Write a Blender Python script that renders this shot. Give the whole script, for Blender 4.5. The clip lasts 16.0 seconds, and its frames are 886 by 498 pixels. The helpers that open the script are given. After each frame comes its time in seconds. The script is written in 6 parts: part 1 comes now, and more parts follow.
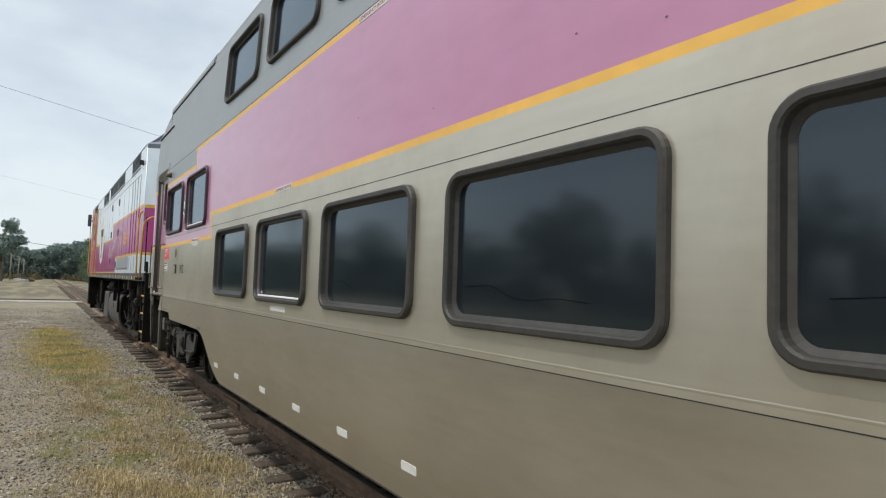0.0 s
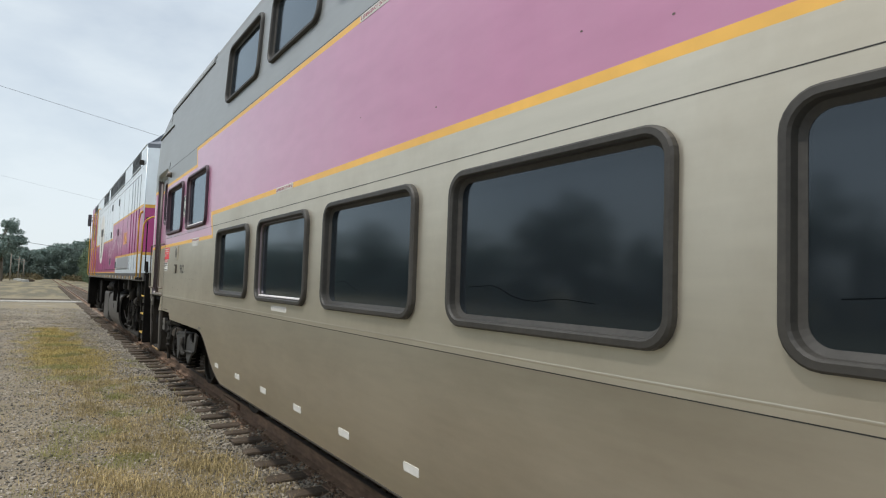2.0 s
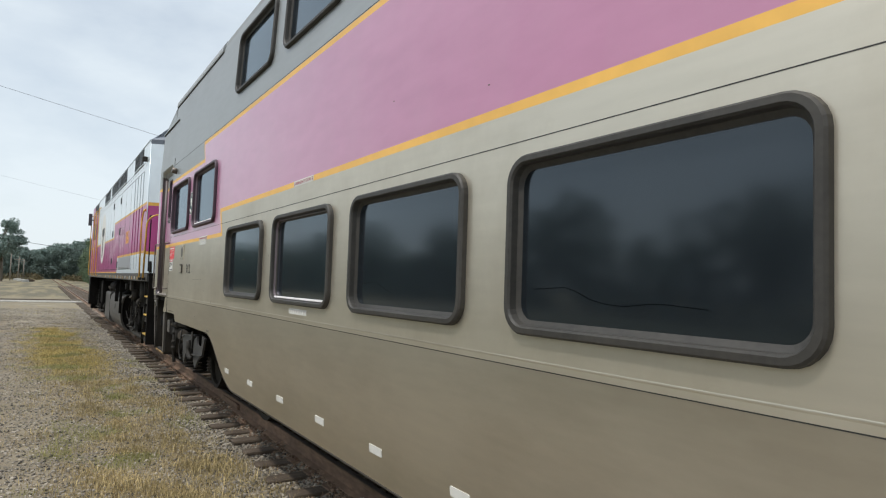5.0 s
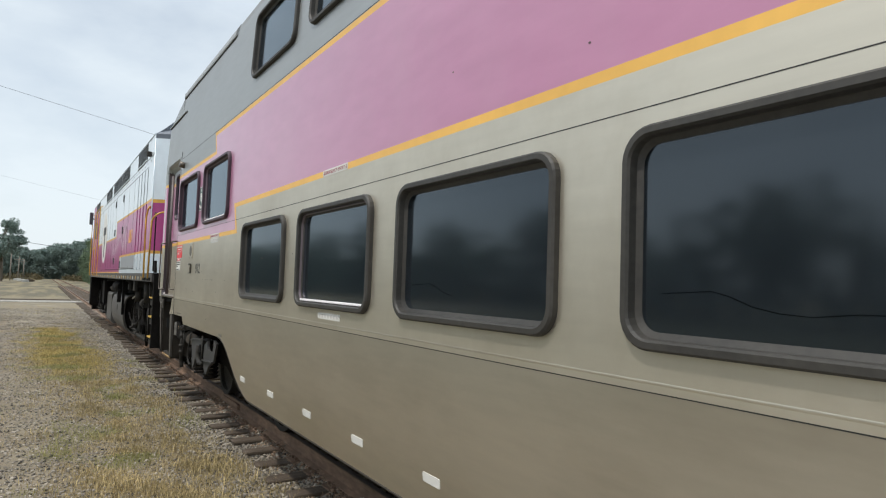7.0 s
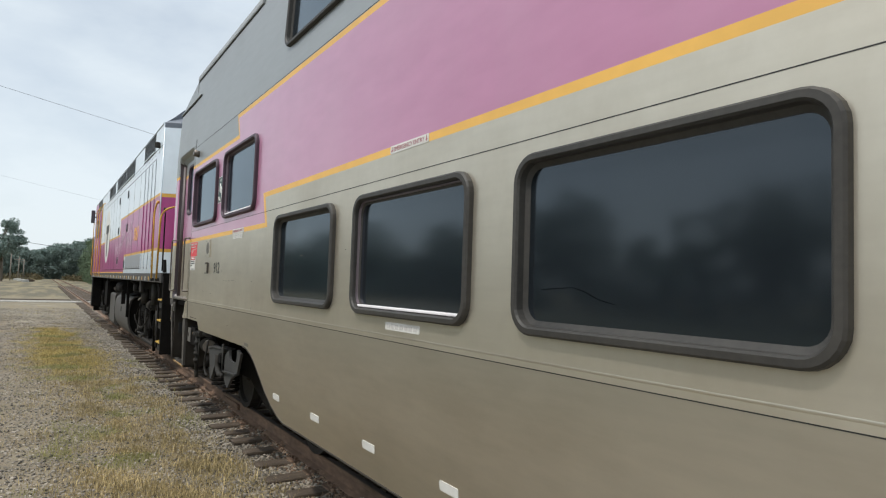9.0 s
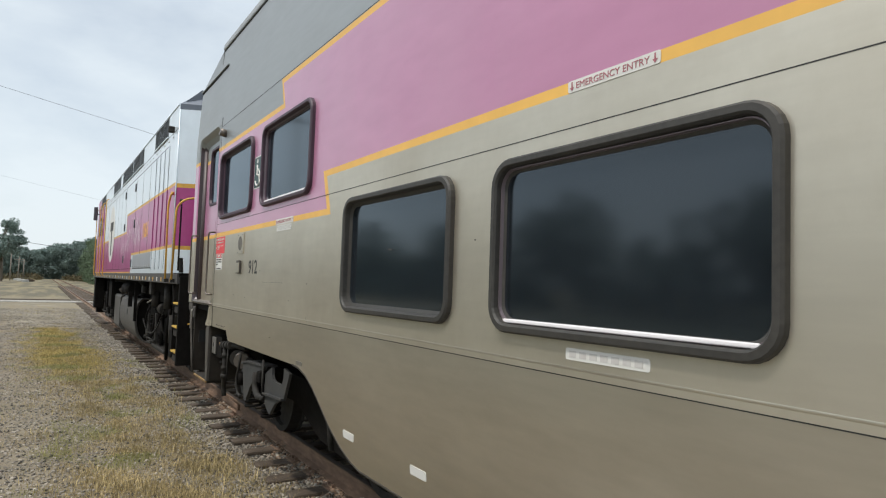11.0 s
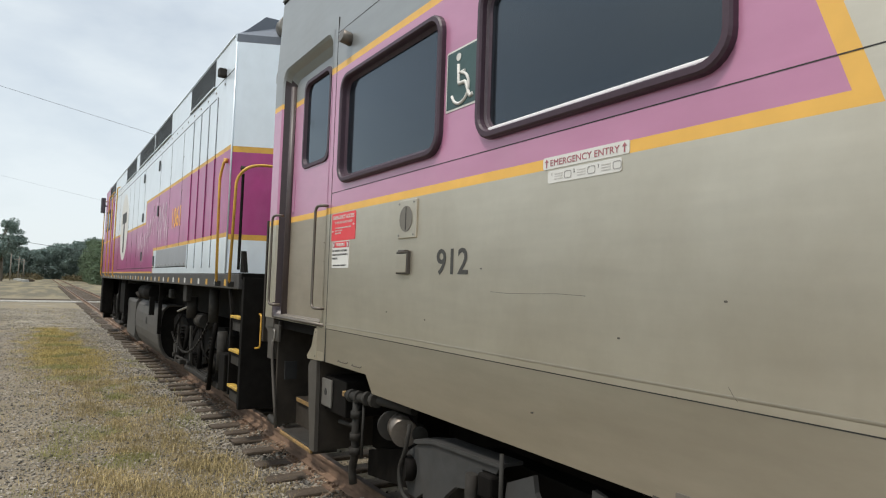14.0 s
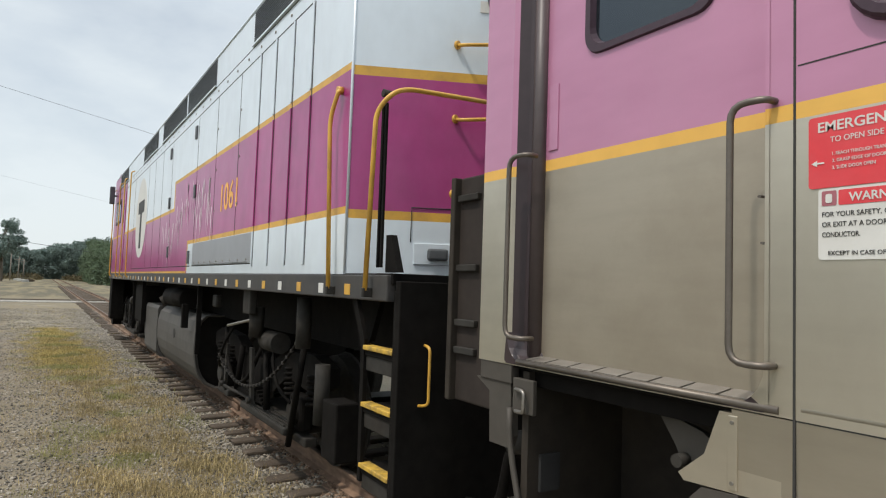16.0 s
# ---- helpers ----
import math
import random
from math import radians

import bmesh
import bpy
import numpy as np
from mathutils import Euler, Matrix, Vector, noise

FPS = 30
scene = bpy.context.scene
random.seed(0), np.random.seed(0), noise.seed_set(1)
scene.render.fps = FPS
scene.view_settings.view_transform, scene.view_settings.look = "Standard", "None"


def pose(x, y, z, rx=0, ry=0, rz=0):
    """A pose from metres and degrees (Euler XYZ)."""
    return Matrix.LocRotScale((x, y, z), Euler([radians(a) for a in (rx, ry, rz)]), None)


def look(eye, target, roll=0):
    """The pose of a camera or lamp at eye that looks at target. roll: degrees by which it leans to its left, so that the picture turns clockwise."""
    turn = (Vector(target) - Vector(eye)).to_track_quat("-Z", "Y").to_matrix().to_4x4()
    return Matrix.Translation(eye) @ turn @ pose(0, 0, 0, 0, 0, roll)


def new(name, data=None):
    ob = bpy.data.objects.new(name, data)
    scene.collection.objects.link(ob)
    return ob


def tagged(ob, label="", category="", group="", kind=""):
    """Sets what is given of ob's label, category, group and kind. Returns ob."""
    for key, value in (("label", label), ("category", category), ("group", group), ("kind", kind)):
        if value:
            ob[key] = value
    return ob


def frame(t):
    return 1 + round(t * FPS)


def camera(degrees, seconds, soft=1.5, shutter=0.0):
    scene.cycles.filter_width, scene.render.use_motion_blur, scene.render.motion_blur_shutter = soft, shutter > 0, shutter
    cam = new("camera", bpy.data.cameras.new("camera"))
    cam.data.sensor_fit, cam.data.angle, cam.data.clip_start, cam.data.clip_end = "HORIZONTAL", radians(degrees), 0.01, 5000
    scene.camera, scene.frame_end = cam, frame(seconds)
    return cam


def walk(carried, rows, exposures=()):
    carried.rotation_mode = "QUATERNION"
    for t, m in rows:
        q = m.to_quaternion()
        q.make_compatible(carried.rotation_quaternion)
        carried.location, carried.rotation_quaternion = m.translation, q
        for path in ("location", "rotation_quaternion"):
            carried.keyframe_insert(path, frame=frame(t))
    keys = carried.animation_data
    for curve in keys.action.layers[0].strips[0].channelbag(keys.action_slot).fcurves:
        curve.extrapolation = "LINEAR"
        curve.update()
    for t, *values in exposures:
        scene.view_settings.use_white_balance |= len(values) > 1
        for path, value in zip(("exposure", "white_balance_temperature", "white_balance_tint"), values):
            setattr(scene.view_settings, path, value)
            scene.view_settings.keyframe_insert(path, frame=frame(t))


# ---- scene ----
# ---- camera: it stands still beside the track; x runs along the track, z = 0 is the top of the rail ----
cam = camera(69.31, 16.0, soft=1.15)
EYE = Vector((0.0, 0.0, 1.70))
YAW, PITCH, ROLL = radians(31.877), radians(3.328), 1.938
AIM = Vector((math.cos(PITCH) * math.cos(YAW), -math.cos(PITCH) * math.sin(YAW), math.sin(PITCH)))
CAM = look(EYE, EYE + AIM * 10, ROLL)
walk(cam, [(0.0, CAM), (16.0, CAM)], [(0.0, 0.22, 6500, 10), (3.5, 0.24, 6500, 10), (7.0, 0.30, 6500, 10), (9.0, 0.27, 6500, 10), (13.0, 0.28, 6600, 10), (16.0, 0.23, 6650, 10)])

# how far the train has rolled towards the camera, metres, every half second
ROLLED = [0, 0, -0.004, -0.011, -0.028, -0.060, -0.107, -0.167, -0.256, -0.369, -0.497, -0.636, -0.779, -0.931,
          -1.138, -1.357, -1.614, -1.877, -2.203, -2.515, -2.873, -3.272, -3.705, -4.163, -4.714, -5.233, -5.869,
          -6.470, -7.209, -7.891, -8.734, -9.520, -10.488]
Y0 = -1.692           # the train's side towards the camera
YC = Y0 - 1.52        # centre line of the track
GROUND = -0.20


def rolled(t):
    i = min(int(t * 2), len(ROLLED) - 2)
    u = t * 2 - i
    p = [ROLLED[max(0, min(len(ROLLED) - 1, i + k))] for k in (-1, 0, 1, 2)]
    return 0.5 * (2 * p[1] + (p[2] - p[0]) * u + (2 * p[0] - 5 * p[1] + 4 * p[2] - p[3]) * u * u
                  + (3 * p[1] - p[0] - 3 * p[2] + p[3]) * u ** 3)


# ---- world and sun: hazy bright overcast ----
SUN_DIR = Vector((-0.05, 0.48, 0.86)).normalized()
world = bpy.data.worlds.new("sky")
scene.world = world
world.use_nodes = True
wn, wl = world.node_tree.nodes, world.node_tree.links
wn.clear()
w_out, w_bg = wn.new("ShaderNodeOutputWorld"), wn.new("ShaderNodeBackground")
sky = wn.new("ShaderNodeTexSky")
sky.sky_type, sky.sun_disc = "NISHITA", False
sky.sun_elevation = math.asin(SUN_DIR.z)
sky.sun_rotation = math.atan2(SUN_DIR.x, SUN_DIR.y)
sky.air_density, sky.dust_density = 1.0, 1.5
w_tc, w_map, w_noise = wn.new("ShaderNodeTexCoord"), wn.new("ShaderNodeMapping"), wn.new("ShaderNodeTexNoise")
w_map.inputs["Scale"].default_value = (1.0, 1.0, 2.2)
w_map.inputs["Location"].default_value = (0.3, 0.1, 0.45)
w_noise.inputs["Scale"].default_value, w_noise.inputs["Detail"].default_value = 2.6, 6.0
w_noise.inputs["Roughness"].default_value = 0.55
w_ramp, w_mix = wn.new("ShaderNodeValToRGB"), wn.new("ShaderNodeMixRGB")
w_ramp.color_ramp.elements[0].position, w_ramp.color_ramp.elements[0].color = 0.30, (0.48, 0.48, 0.48, 1)
w_ramp.color_ramp.elements[1].position, w_ramp.color_ramp.elements[1].color = 0.62, (0.85, 0.85, 0.85, 1)
w_mix.inputs[2].default_value = (7.3, 8.0, 8.4, 1)
wl.new(w_tc.outputs["Generated"], w_map.inputs[0])
wl.new(w_map.outputs[0], w_noise.inputs["Vector"])
wl.new(w_noise.outputs["Fac"], w_ramp.inputs[0])
wl.new(w_ramp.outputs[0], w_mix.inputs[0])
wl.new(sky.outputs[0], w_mix.inputs[1])
# an overcast sky is brightest overhead
w_sep, w_up, w_gain = wn.new("ShaderNodeSeparateXYZ"), wn.new("ShaderNodeMapRange"), wn.new("ShaderNodeVectorMath")
w_up.inputs[1].default_value, w_up.inputs[2].default_value = 0.36, 1.0
w_up.inputs[3].default_value, w_up.inputs[4].default_value = 1.0, 2.3
w_gain.operation = "SCALE"
wl.new(w_tc.outputs["Generated"], w_sep.inputs[0])
wl.new(w_sep.outputs["Z"], w_up.inputs[0])
wl.new(w_mix.outputs[0], w_gain.inputs[0])
wl.new(w_up.outputs[0], w_gain.inputs["Scale"])
wl.new(w_gain.outputs[0], w_bg.inputs[0])
w_bg.inputs[1].default_value = 0.10
wl.new(w_bg.outputs[0], w_out.inputs[0])
sun = new("sun", bpy.data.lights.new("sun", "SUN"))
sun.data.energy, sun.data.angle, sun.data.color = 2.0, radians(2.5), (1.0, 0.95, 0.87)
sun.matrix_world = look(SUN_DIR * 50, (0, 0, 0))


# ---- materials ----
def mat(name, base, rough=0.6, metal=0.0, vary=0.15, grain=30.0, patch=1.5, tint=None, bump=0.1, stretch=(1, 1, 1),
        coat=0.0, dirt=0.0, dirt_color=(0.10, 0.08, 0.06), dirt_scale=1.2, spec=0.5, bump_scale=None, island=0.0, dirt_stretch=(1, 1, 1)):
    """Principled surface with variation at two scales, optional dirt and fine relief, in metres of the object's own space."""
    m = bpy.data.materials.new(name)
    m.use_nodes = True
    n, l = m.node_tree.nodes, m.node_tree.links
    bsdf = n["Principled BSDF"]
    tc, mp = n.new("ShaderNodeTexCoord"), n.new("ShaderNodeMapping")
    mp.inputs["Scale"].default_value = stretch
    l.new(tc.outputs["Object"], mp.inputs[0])
    fine, wide = n.new("ShaderNodeTexNoise"), n.new("ShaderNodeTexNoise")
    fine.inputs["Scale"].default_value, fine.inputs["Detail"].default_value = grain, 4
    wide.inputs["Scale"].default_value, wide.inputs["Detail"].default_value = patch, 3
    l.new(mp.outputs[0], fine.inputs["Vector"])
    l.new(mp.outputs[0], wide.inputs["Vector"])
    add = n.new("ShaderNodeMath")
    add.operation = "ADD"
    l.new(fine.outputs["Fac"], add.inputs[0])
    l.new(wide.outputs["Fac"], add.inputs[1])
    rng = n.new("ShaderNodeMapRange")
    rng.inputs[1].default_value, rng.inputs[2].default_value = 0.6, 1.4
    l.new(add.outputs[0], rng.inputs[0])
    mix = n.new("ShaderNodeMixRGB")
    tint = tint or base
    mix.inputs[1].default_value = (*[c * (1 - vary) for c in base], 1)
    mix.inputs[2].default_value = (*[min(1, c * (1 + vary)) for c in tint], 1)
    l.new(rng.outputs[0], mix.inputs[0])
    color = mix.outputs[0]
    if island:
        geo, mi = n.new("ShaderNodeNewGeometry"), n.new("ShaderNodeMixRGB")
        mi.blend_type = "MULTIPLY"
        r2 = n.new("ShaderNodeMapRange")
        r2.inputs[3].default_value, r2.inputs[4].default_value = 1 - island, 1 + island
        l.new(geo.outputs["Random Per Island"], r2.inputs[0])
        comb = n.new("ShaderNodeCombineXYZ")
        for k in range(3):
            l.new(r2.outputs[0], comb.inputs[k])
        mi.inputs[0].default_value = 1
        l.new(color, mi.inputs[1])
        l.new(comb.outputs[0], mi.inputs[2])
        color = mi.outputs[0]
    if dirt:
        dn, dr, dm = n.new("ShaderNodeTexNoise"), n.new("ShaderNodeValToRGB"), n.new("ShaderNodeMixRGB")
        dmap = n.new("ShaderNodeMapping")
        dmap.inputs["Scale"].default_value = dirt_stretch
        l.new(tc.outputs["Object"], dmap.inputs[0])
        dn.inputs["Scale"].default_value, dn.inputs["Detail"].default_value, dn.inputs["Roughness"].default_value = dirt_scale, 7, 0.65
        l.new(dmap.outputs[0], dn.inputs["Vector"])
        dr.color_ramp.elements[0].position, dr.color_ramp.elements[1].position = 0.42, 0.75
        dr.color_ramp.elements[1].color = (dirt, dirt, dirt, 1)
        l.new(dn.outputs["Fac"], dr.inputs[0])
        l.new(dr.outputs[0], dm.inputs[0])
        l.new(color, dm.inputs[1])
        dm.inputs[2].default_value = (*dirt_color, 1)
        color = dm.outputs[0]
    l.new(color, bsdf.inputs["Base Color"])
    rr = n.new("ShaderNodeMapRange")
    rr.inputs[3].default_value, rr.inputs[4].default_value = max(0.02, rough - 0.04), min(1, rough + 0.04)
    l.new(wide.outputs["Fac"], rr.inputs[0])
    l.new(rr.outputs[0], bsdf.inputs["Roughness"])
    bsdf.inputs["Metallic"].default_value = metal
    bsdf.inputs["Coat Weight"].default_value = coat
    bsdf.inputs["Coat Roughness"].default_value = 0.22
    bsdf.inputs["Specular IOR Level"].default_value = spec
    if bump:
        b = n.new("ShaderNodeBump")
        b.inputs["Strength"].default_value, b.inputs["Distance"].default_value = bump, 0.01
        l.new(fine.outputs["Fac"], b.inputs["Height"])
        l.new(b.outputs[0], bsdf.inputs["Normal"])
    return m


M_GREY = mat("weathered_silver_paint", (0.62, 0.565, 0.462), 0.36, 0.80, 0.07, 8, 0.7, None, 0.02, (0.35, 1, 2.5),
             dirt=0.50, dirt_color=(0.36, 0.295, 0.205), dirt_scale=0.9, dirt_stretch=(1.1, 1, 0.75))
# darker and browner silver than the side above it
M_SKIRT = mat("dark_silver_skirt", (0.49, 0.442, 0.356), 0.36, 0.80, 0.08, 8, 0.7, None, 0.02, (0.35, 1, 2.5),
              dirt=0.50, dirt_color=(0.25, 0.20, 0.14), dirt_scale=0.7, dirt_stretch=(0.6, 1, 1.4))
# brownish door silver, darkened further for the shade of its recess
M_DOOR = mat("shaded_brownish_door", (0.46, 0.40, 0.315), 0.42, 0.70, 0.08, 8, 0.7, None, 0.02, (0.35, 1, 2.5), dirt=0.5, dirt_color=(0.26, 0.205, 0.14), dirt_scale=1.2)
M_UPPER = mat("upper_side_blue_grey", (0.33, 0.34, 0.335), 0.40, 0.6, 0.08, 8, 0.7, None, 0.02, (0.35, 1, 2.5), dirt=0.3, dirt_color=(0.22, 0.21, 0.19), dirt_scale=0.9)
M_PINK = mat("faded_purple_paint", (0.45, 0.18, 0.295), 0.38, 0.15, 0.06, 6, 0.6, (0.48, 0.205, 0.325), 0.02, (0.5, 1, 1.5), coat=0.8,
             dirt=0.28, dirt_color=(0.46, 0.25, 0.33), dirt_scale=1.3, dirt_stretch=(1.5, 1, 0.5))
M_YEL = mat("yellow_stripe", (0.74, 0.42, 0.085), 0.45, 0.0, 0.08, 12, 1.5, None, 0.02, dirt=0.2, dirt_color=(0.45, 0.25, 0.08))
M_SEAM = mat("dark_joint", (0.03, 0.028, 0.025), 0.8, 0, 0.2)
M_RUB = mat("window_gasket_rubber", (0.022, 0.020, 0.017), 0.6, 0, 0.25, 40, 3, (0.034, 0.031, 0.026), 0.08, dirt=0.3, dirt_color=(0.06, 0.053, 0.043), dirt_scale=4)
M_RUB_P = mat("window_gasket_purple", (0.045, 0.022, 0.034), 0.5, 0, 0.2, 40, 3, None, 0.05)
M_ALU = mat("bright_window_trim", (0.80, 0.76, 0.76), 0.4, 0.0, 0.06, 20, 2)
M_TRIM = mat("dull_window_trim", (0.20, 0.16, 0.17), 0.35, 0.5, 0.1, 20, 2)
M_FILM = mat("lifted_film_edge", (0.004, 0.005, 0.006), 0.95, 0, 0.1, spec=0.0)
M_STEEL = mat("brushed_steel", (0.30, 0.28, 0.25), 0.45, 0.8, 0.1, 60, 4, dirt=0.3)
M_RAIL = mat("dull_handrail_steel", (0.15, 0.13, 0.11), 0.45, 0.6, 0.15, 60, 4, dirt=0.4)
M_ROOF = mat("coach_roof_grey", (0.33, 0.34, 0.34), 0.5, 0.2, 0.1, 8, 0.8, None, 0.03, dirt=0.3)
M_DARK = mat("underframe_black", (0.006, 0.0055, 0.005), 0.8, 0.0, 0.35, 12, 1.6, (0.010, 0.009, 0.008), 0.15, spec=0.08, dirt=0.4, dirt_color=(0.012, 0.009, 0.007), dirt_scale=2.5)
M_TRUCK = mat("truck_frame_grey", (0.024, 0.0225, 0.020), 0.75, 0.0, 0.3, 14, 2, (0.036, 0.034, 0.030), 0.15, spec=0.2, dirt=0.5, dirt_color=(0.034, 0.025, 0.018), dirt_scale=3)
M_RUST = mat("rusty_rail", (0.13, 0.080, 0.052), 0.85, 0.1, 0.35, 25, 3, (0.22, 0.140, 0.092), 0.3, (0.3, 1, 1), dirt=0.45, dirt_color=(0.09, 0.06, 0.042), dirt_scale=5)
M_FINES = mat("rust_stained_fines", (0.12, 0.078, 0.05), 0.95, 0, 0.3, 20, 1.5, (0.20, 0.135, 0.09), 0.2, island=0.6)
M_RAILTOP = mat("worn_rail_head", (0.075, 0.056, 0.044), 0.7, 0.2, 0.2, 20, 3)
M_TIE = mat("weathered_tie_wood", (0.045, 0.033, 0.023), 0.9, 0, 0.4, 45, 3, (0.085, 0.062, 0.042), 0.6, (3, 0.5, 3), dirt=0.4, dirt_color=(0.12, 0.095, 0.07), dirt_scale=5)
M_SILVER = mat("locomotive_silver_paint", (0.68, 0.745, 0.79), 0.30, 0.15, 0.07, 5, 0.8, None, 0.015, coat=0.3,
               dirt=0.22, dirt_color=(0.42, 0.43, 0.44), dirt_scale=1.5, dirt_stretch=(1.5, 1, 0.4))
M_MAROON = mat("locomotive_maroon_paint", (0.29, 0.016, 0.140), 0.33, 0.0, 0.10, 5, 0.8, (0.36, 0.032, 0.178), 0.015, coat=0.25,
               dirt=0.25, dirt_color=(0.44, 0.17, 0.30), dirt_scale=1.6, dirt_stretch=(1.6, 1, 0.4))
M_PEEL = mat("peeled_primer", (0.68, 0.55, 0.62), 0.8, 0, 0.15, 20, 3, spec=0.2)
M_LYEL = mat("safety_yellow_paint", (0.66, 0.37, 0.055), 0.45, 0, 0.12, 14, 2, None, 0.03, dirt=0.55, dirt_color=(0.20, 0.11, 0.04), dirt_scale=7)
M_LOUV = mat("louvre_dark_grey", (0.09, 0.095, 0.10), 0.55, 0.3, 0.2, 20, 2)
M_CHIP = mat("chipped_yellow_paint", (0.58, 0.36, 0.05), 0.6, 0, 0.2, 30, 5, None, 0.1, dirt=1.0, dirt_color=(0.06, 0.05, 0.035), dirt_scale=14)
M_DULLYEL = mat("rubbed_dull_yellow", (0.26, 0.155, 0.05), 0.7, 0, 0.25, 30, 5, None, 0.1, dirt=0.9, dirt_color=(0.07, 0.055, 0.04), dirt_scale=9)
M_WELL = mat("brown_stairwell_paint", (0.028, 0.023, 0.018), 0.75, 0, 0.25, 14, 2, None, 0.08, spec=0.25, dirt=0.5, dirt_color=(0.07, 0.055, 0.04), dirt_scale=3)
M_LOUVRE = mat("louvre_mid_grey", (0.14, 0.155, 0.17), 0.5, 0.3, 0.2, 20, 2)
M_HOODDK = mat("dark_blue_grey_roof_end", (0.11, 0.125, 0.15), 0.5, 0.1, 0.12, 10, 1.5)
M_TANK = mat("fuel_tank_grey", (0.072, 0.067, 0.060), 0.65, 0.0, 0.2, 10, 1.2, None, 0.06, dirt=0.6, dirt_color=(0.035, 0.03, 0.025), dirt_scale=1.6)
M_WHITE = mat("white_plate", (0.62, 0.61, 0.57), 0.5, 0, 0.05, 30, 5, dirt=0.2, dirt_color=(0.5, 0.46, 0.40), dirt_scale=8)
M_RED = mat("red_sticker", (0.66, 0.045, 0.055), 0.5, 0, 0.06, 30, 4, dirt=0.15, dirt_color=(0.6, 0.25, 0.25), dirt_scale=6)
M_GREEN = mat("dark_green_sign", (0.035, 0.075, 0.072), 0.45, 0, 0.1)
M_INK = mat("dark_lettering", (0.035, 0.033, 0.03), 0.6, 0, 0.1)
M_REDINK = mat("maroon_lettering", (0.34, 0.11, 0.13), 0.6, 0, 0.1)
M_GREYINK = mat("faded_grey_lettering", (0.30, 0.29, 0.27), 0.6, 0, 0.1)
M_FAINT = mat("faint_grey_print", (0.50, 0.48, 0.45), 0.6, 0, 0.1)
M_NUM = mat("gold_numerals", (0.85, 0.42, 0.06), 0.45, 0, 0.06)
M_WOODPOLE = mat("grey_pole_wood", (0.23, 0.20, 0.17), 0.9, 0, 0.2, 20, 1, None, 0.3, (4, 4, 0.4))
M_BARK = mat("bark", (0.10, 0.08, 0.06), 0.9, 0, 0.3, 12, 2, None, 0.5)
# distance haze is mixed into this foliage as a paler, bluish tone
M_LEAF = mat("hazy_summer_foliage", (0.105, 0.135, 0.120), 0.8, 0, 0.2, 0.6, 0.12, (0.125, 0.155, 0.138), 0, island=0.18, spec=0.1)
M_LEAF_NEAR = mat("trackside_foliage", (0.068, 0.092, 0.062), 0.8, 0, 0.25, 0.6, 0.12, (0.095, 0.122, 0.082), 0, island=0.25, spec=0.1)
M_STONE = mat("ballast_stone", (0.150, 0.131, 0.105), 0.9, 0, 0.25, 20, 1.2, (0.232, 0.207, 0.170), 0.2, island=0.85)
M_GRASS = mat("dry_grass", (0.24, 0.19, 0.075), 0.85, 0, 0.35, 6, 0.9, (0.34, 0.265, 0.10), 0, island=0.4, spec=0.2)
M_STRAW = mat("bleached_straw", (0.200, 0.158, 0.070), 0.85, 0, 0.35, 6, 0.9, (0.30, 0.236, 0.120), 0, island=0.6, spec=0.2)
M_WEED = mat("green_weeds", (0.14, 0.135, 0.055), 0.8, 0, 0.3, 6, 1.0, (0.19, 0.17, 0.065), 0, island=0.4, spec=0.2)
M_ROAD = mat("pale_road_surface", (0.20, 0.187, 0.162), 0.9, 0, 0.3, 8, 0.5, (0.30, 0.278, 0.238), 0.2, dirt=0.7, dirt_color=(0.10, 0.09, 0.065), dirt_scale=0.6)
M_CABLE = mat("cable_black", (0.05, 0.05, 0.055), 0.6, 0, 0.1)
M_CONC = mat("pale_concrete", (0.48, 0.46, 0.42), 0.9, 0, 0.15, 14, 1, None, 0.2)
M_BUSH = mat("dry_bush", (0.15, 0.125, 0.07), 0.8, 0, 0.3, 2, 0.3, None, 0, island=0.4, spec=0.2)
def translucent(m, tone):
    """Leaves and grass let light through."""
    n, l = m.node_tree.nodes, m.node_tree.links
    t, a, o = n.new("ShaderNodeBsdfTranslucent"), n.new("ShaderNodeAddShader"), n["Material Output"]
    t.inputs["Color"].default_value = (*tone, 1)
    l.new(n["Principled BSDF"].outputs[0], a.inputs[0])
    l.new(t.outputs[0], a.inputs[1])
    l.new(a.outputs[0], o.inputs["Surface"])


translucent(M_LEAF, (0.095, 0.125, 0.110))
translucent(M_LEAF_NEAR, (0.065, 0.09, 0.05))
translucent(M_GRASS, (0.06, 0.05, 0.02))
translucent(M_STRAW, (0.06, 0.047, 0.026))
translucent(M_WEED, (0.07, 0.08, 0.025))
M_PLATE = mat("grimy_shaded_grey_plate", (0.068, 0.060, 0.050), 0.65, 0.2, 0.2, 14, 2, None, 0.05, dirt=0.5, dirt_color=(0.06, 0.05, 0.04), dirt_scale=3)
M_BRACKET = mat("worn_grey_casting", (0.046, 0.046, 0.045), 0.65, 0.1, 0.25, 14, 2, None, 0.1, spec=0.3, dirt=0.5, dirt_color=(0.045, 0.038, 0.03), dirt_scale=4)
M_SCUFF = mat("dark_scuff", (0.10, 0.085, 0.07), 0.7, 0, 0.2)
M_PLATE2 = mat("worn_tread_plate", (0.22, 0.20, 0.175), 0.5, 0.3, 0.2, 20, 3, None, 0.1, dirt=0.4, dirt_color=(0.12, 0.10, 0.08), dirt_scale=6)
M_JAMB_SHADE = mat("jamb_shade", (0.040, 0.026, 0.028), 0.35, 0.0, 0.2, 20, 2)
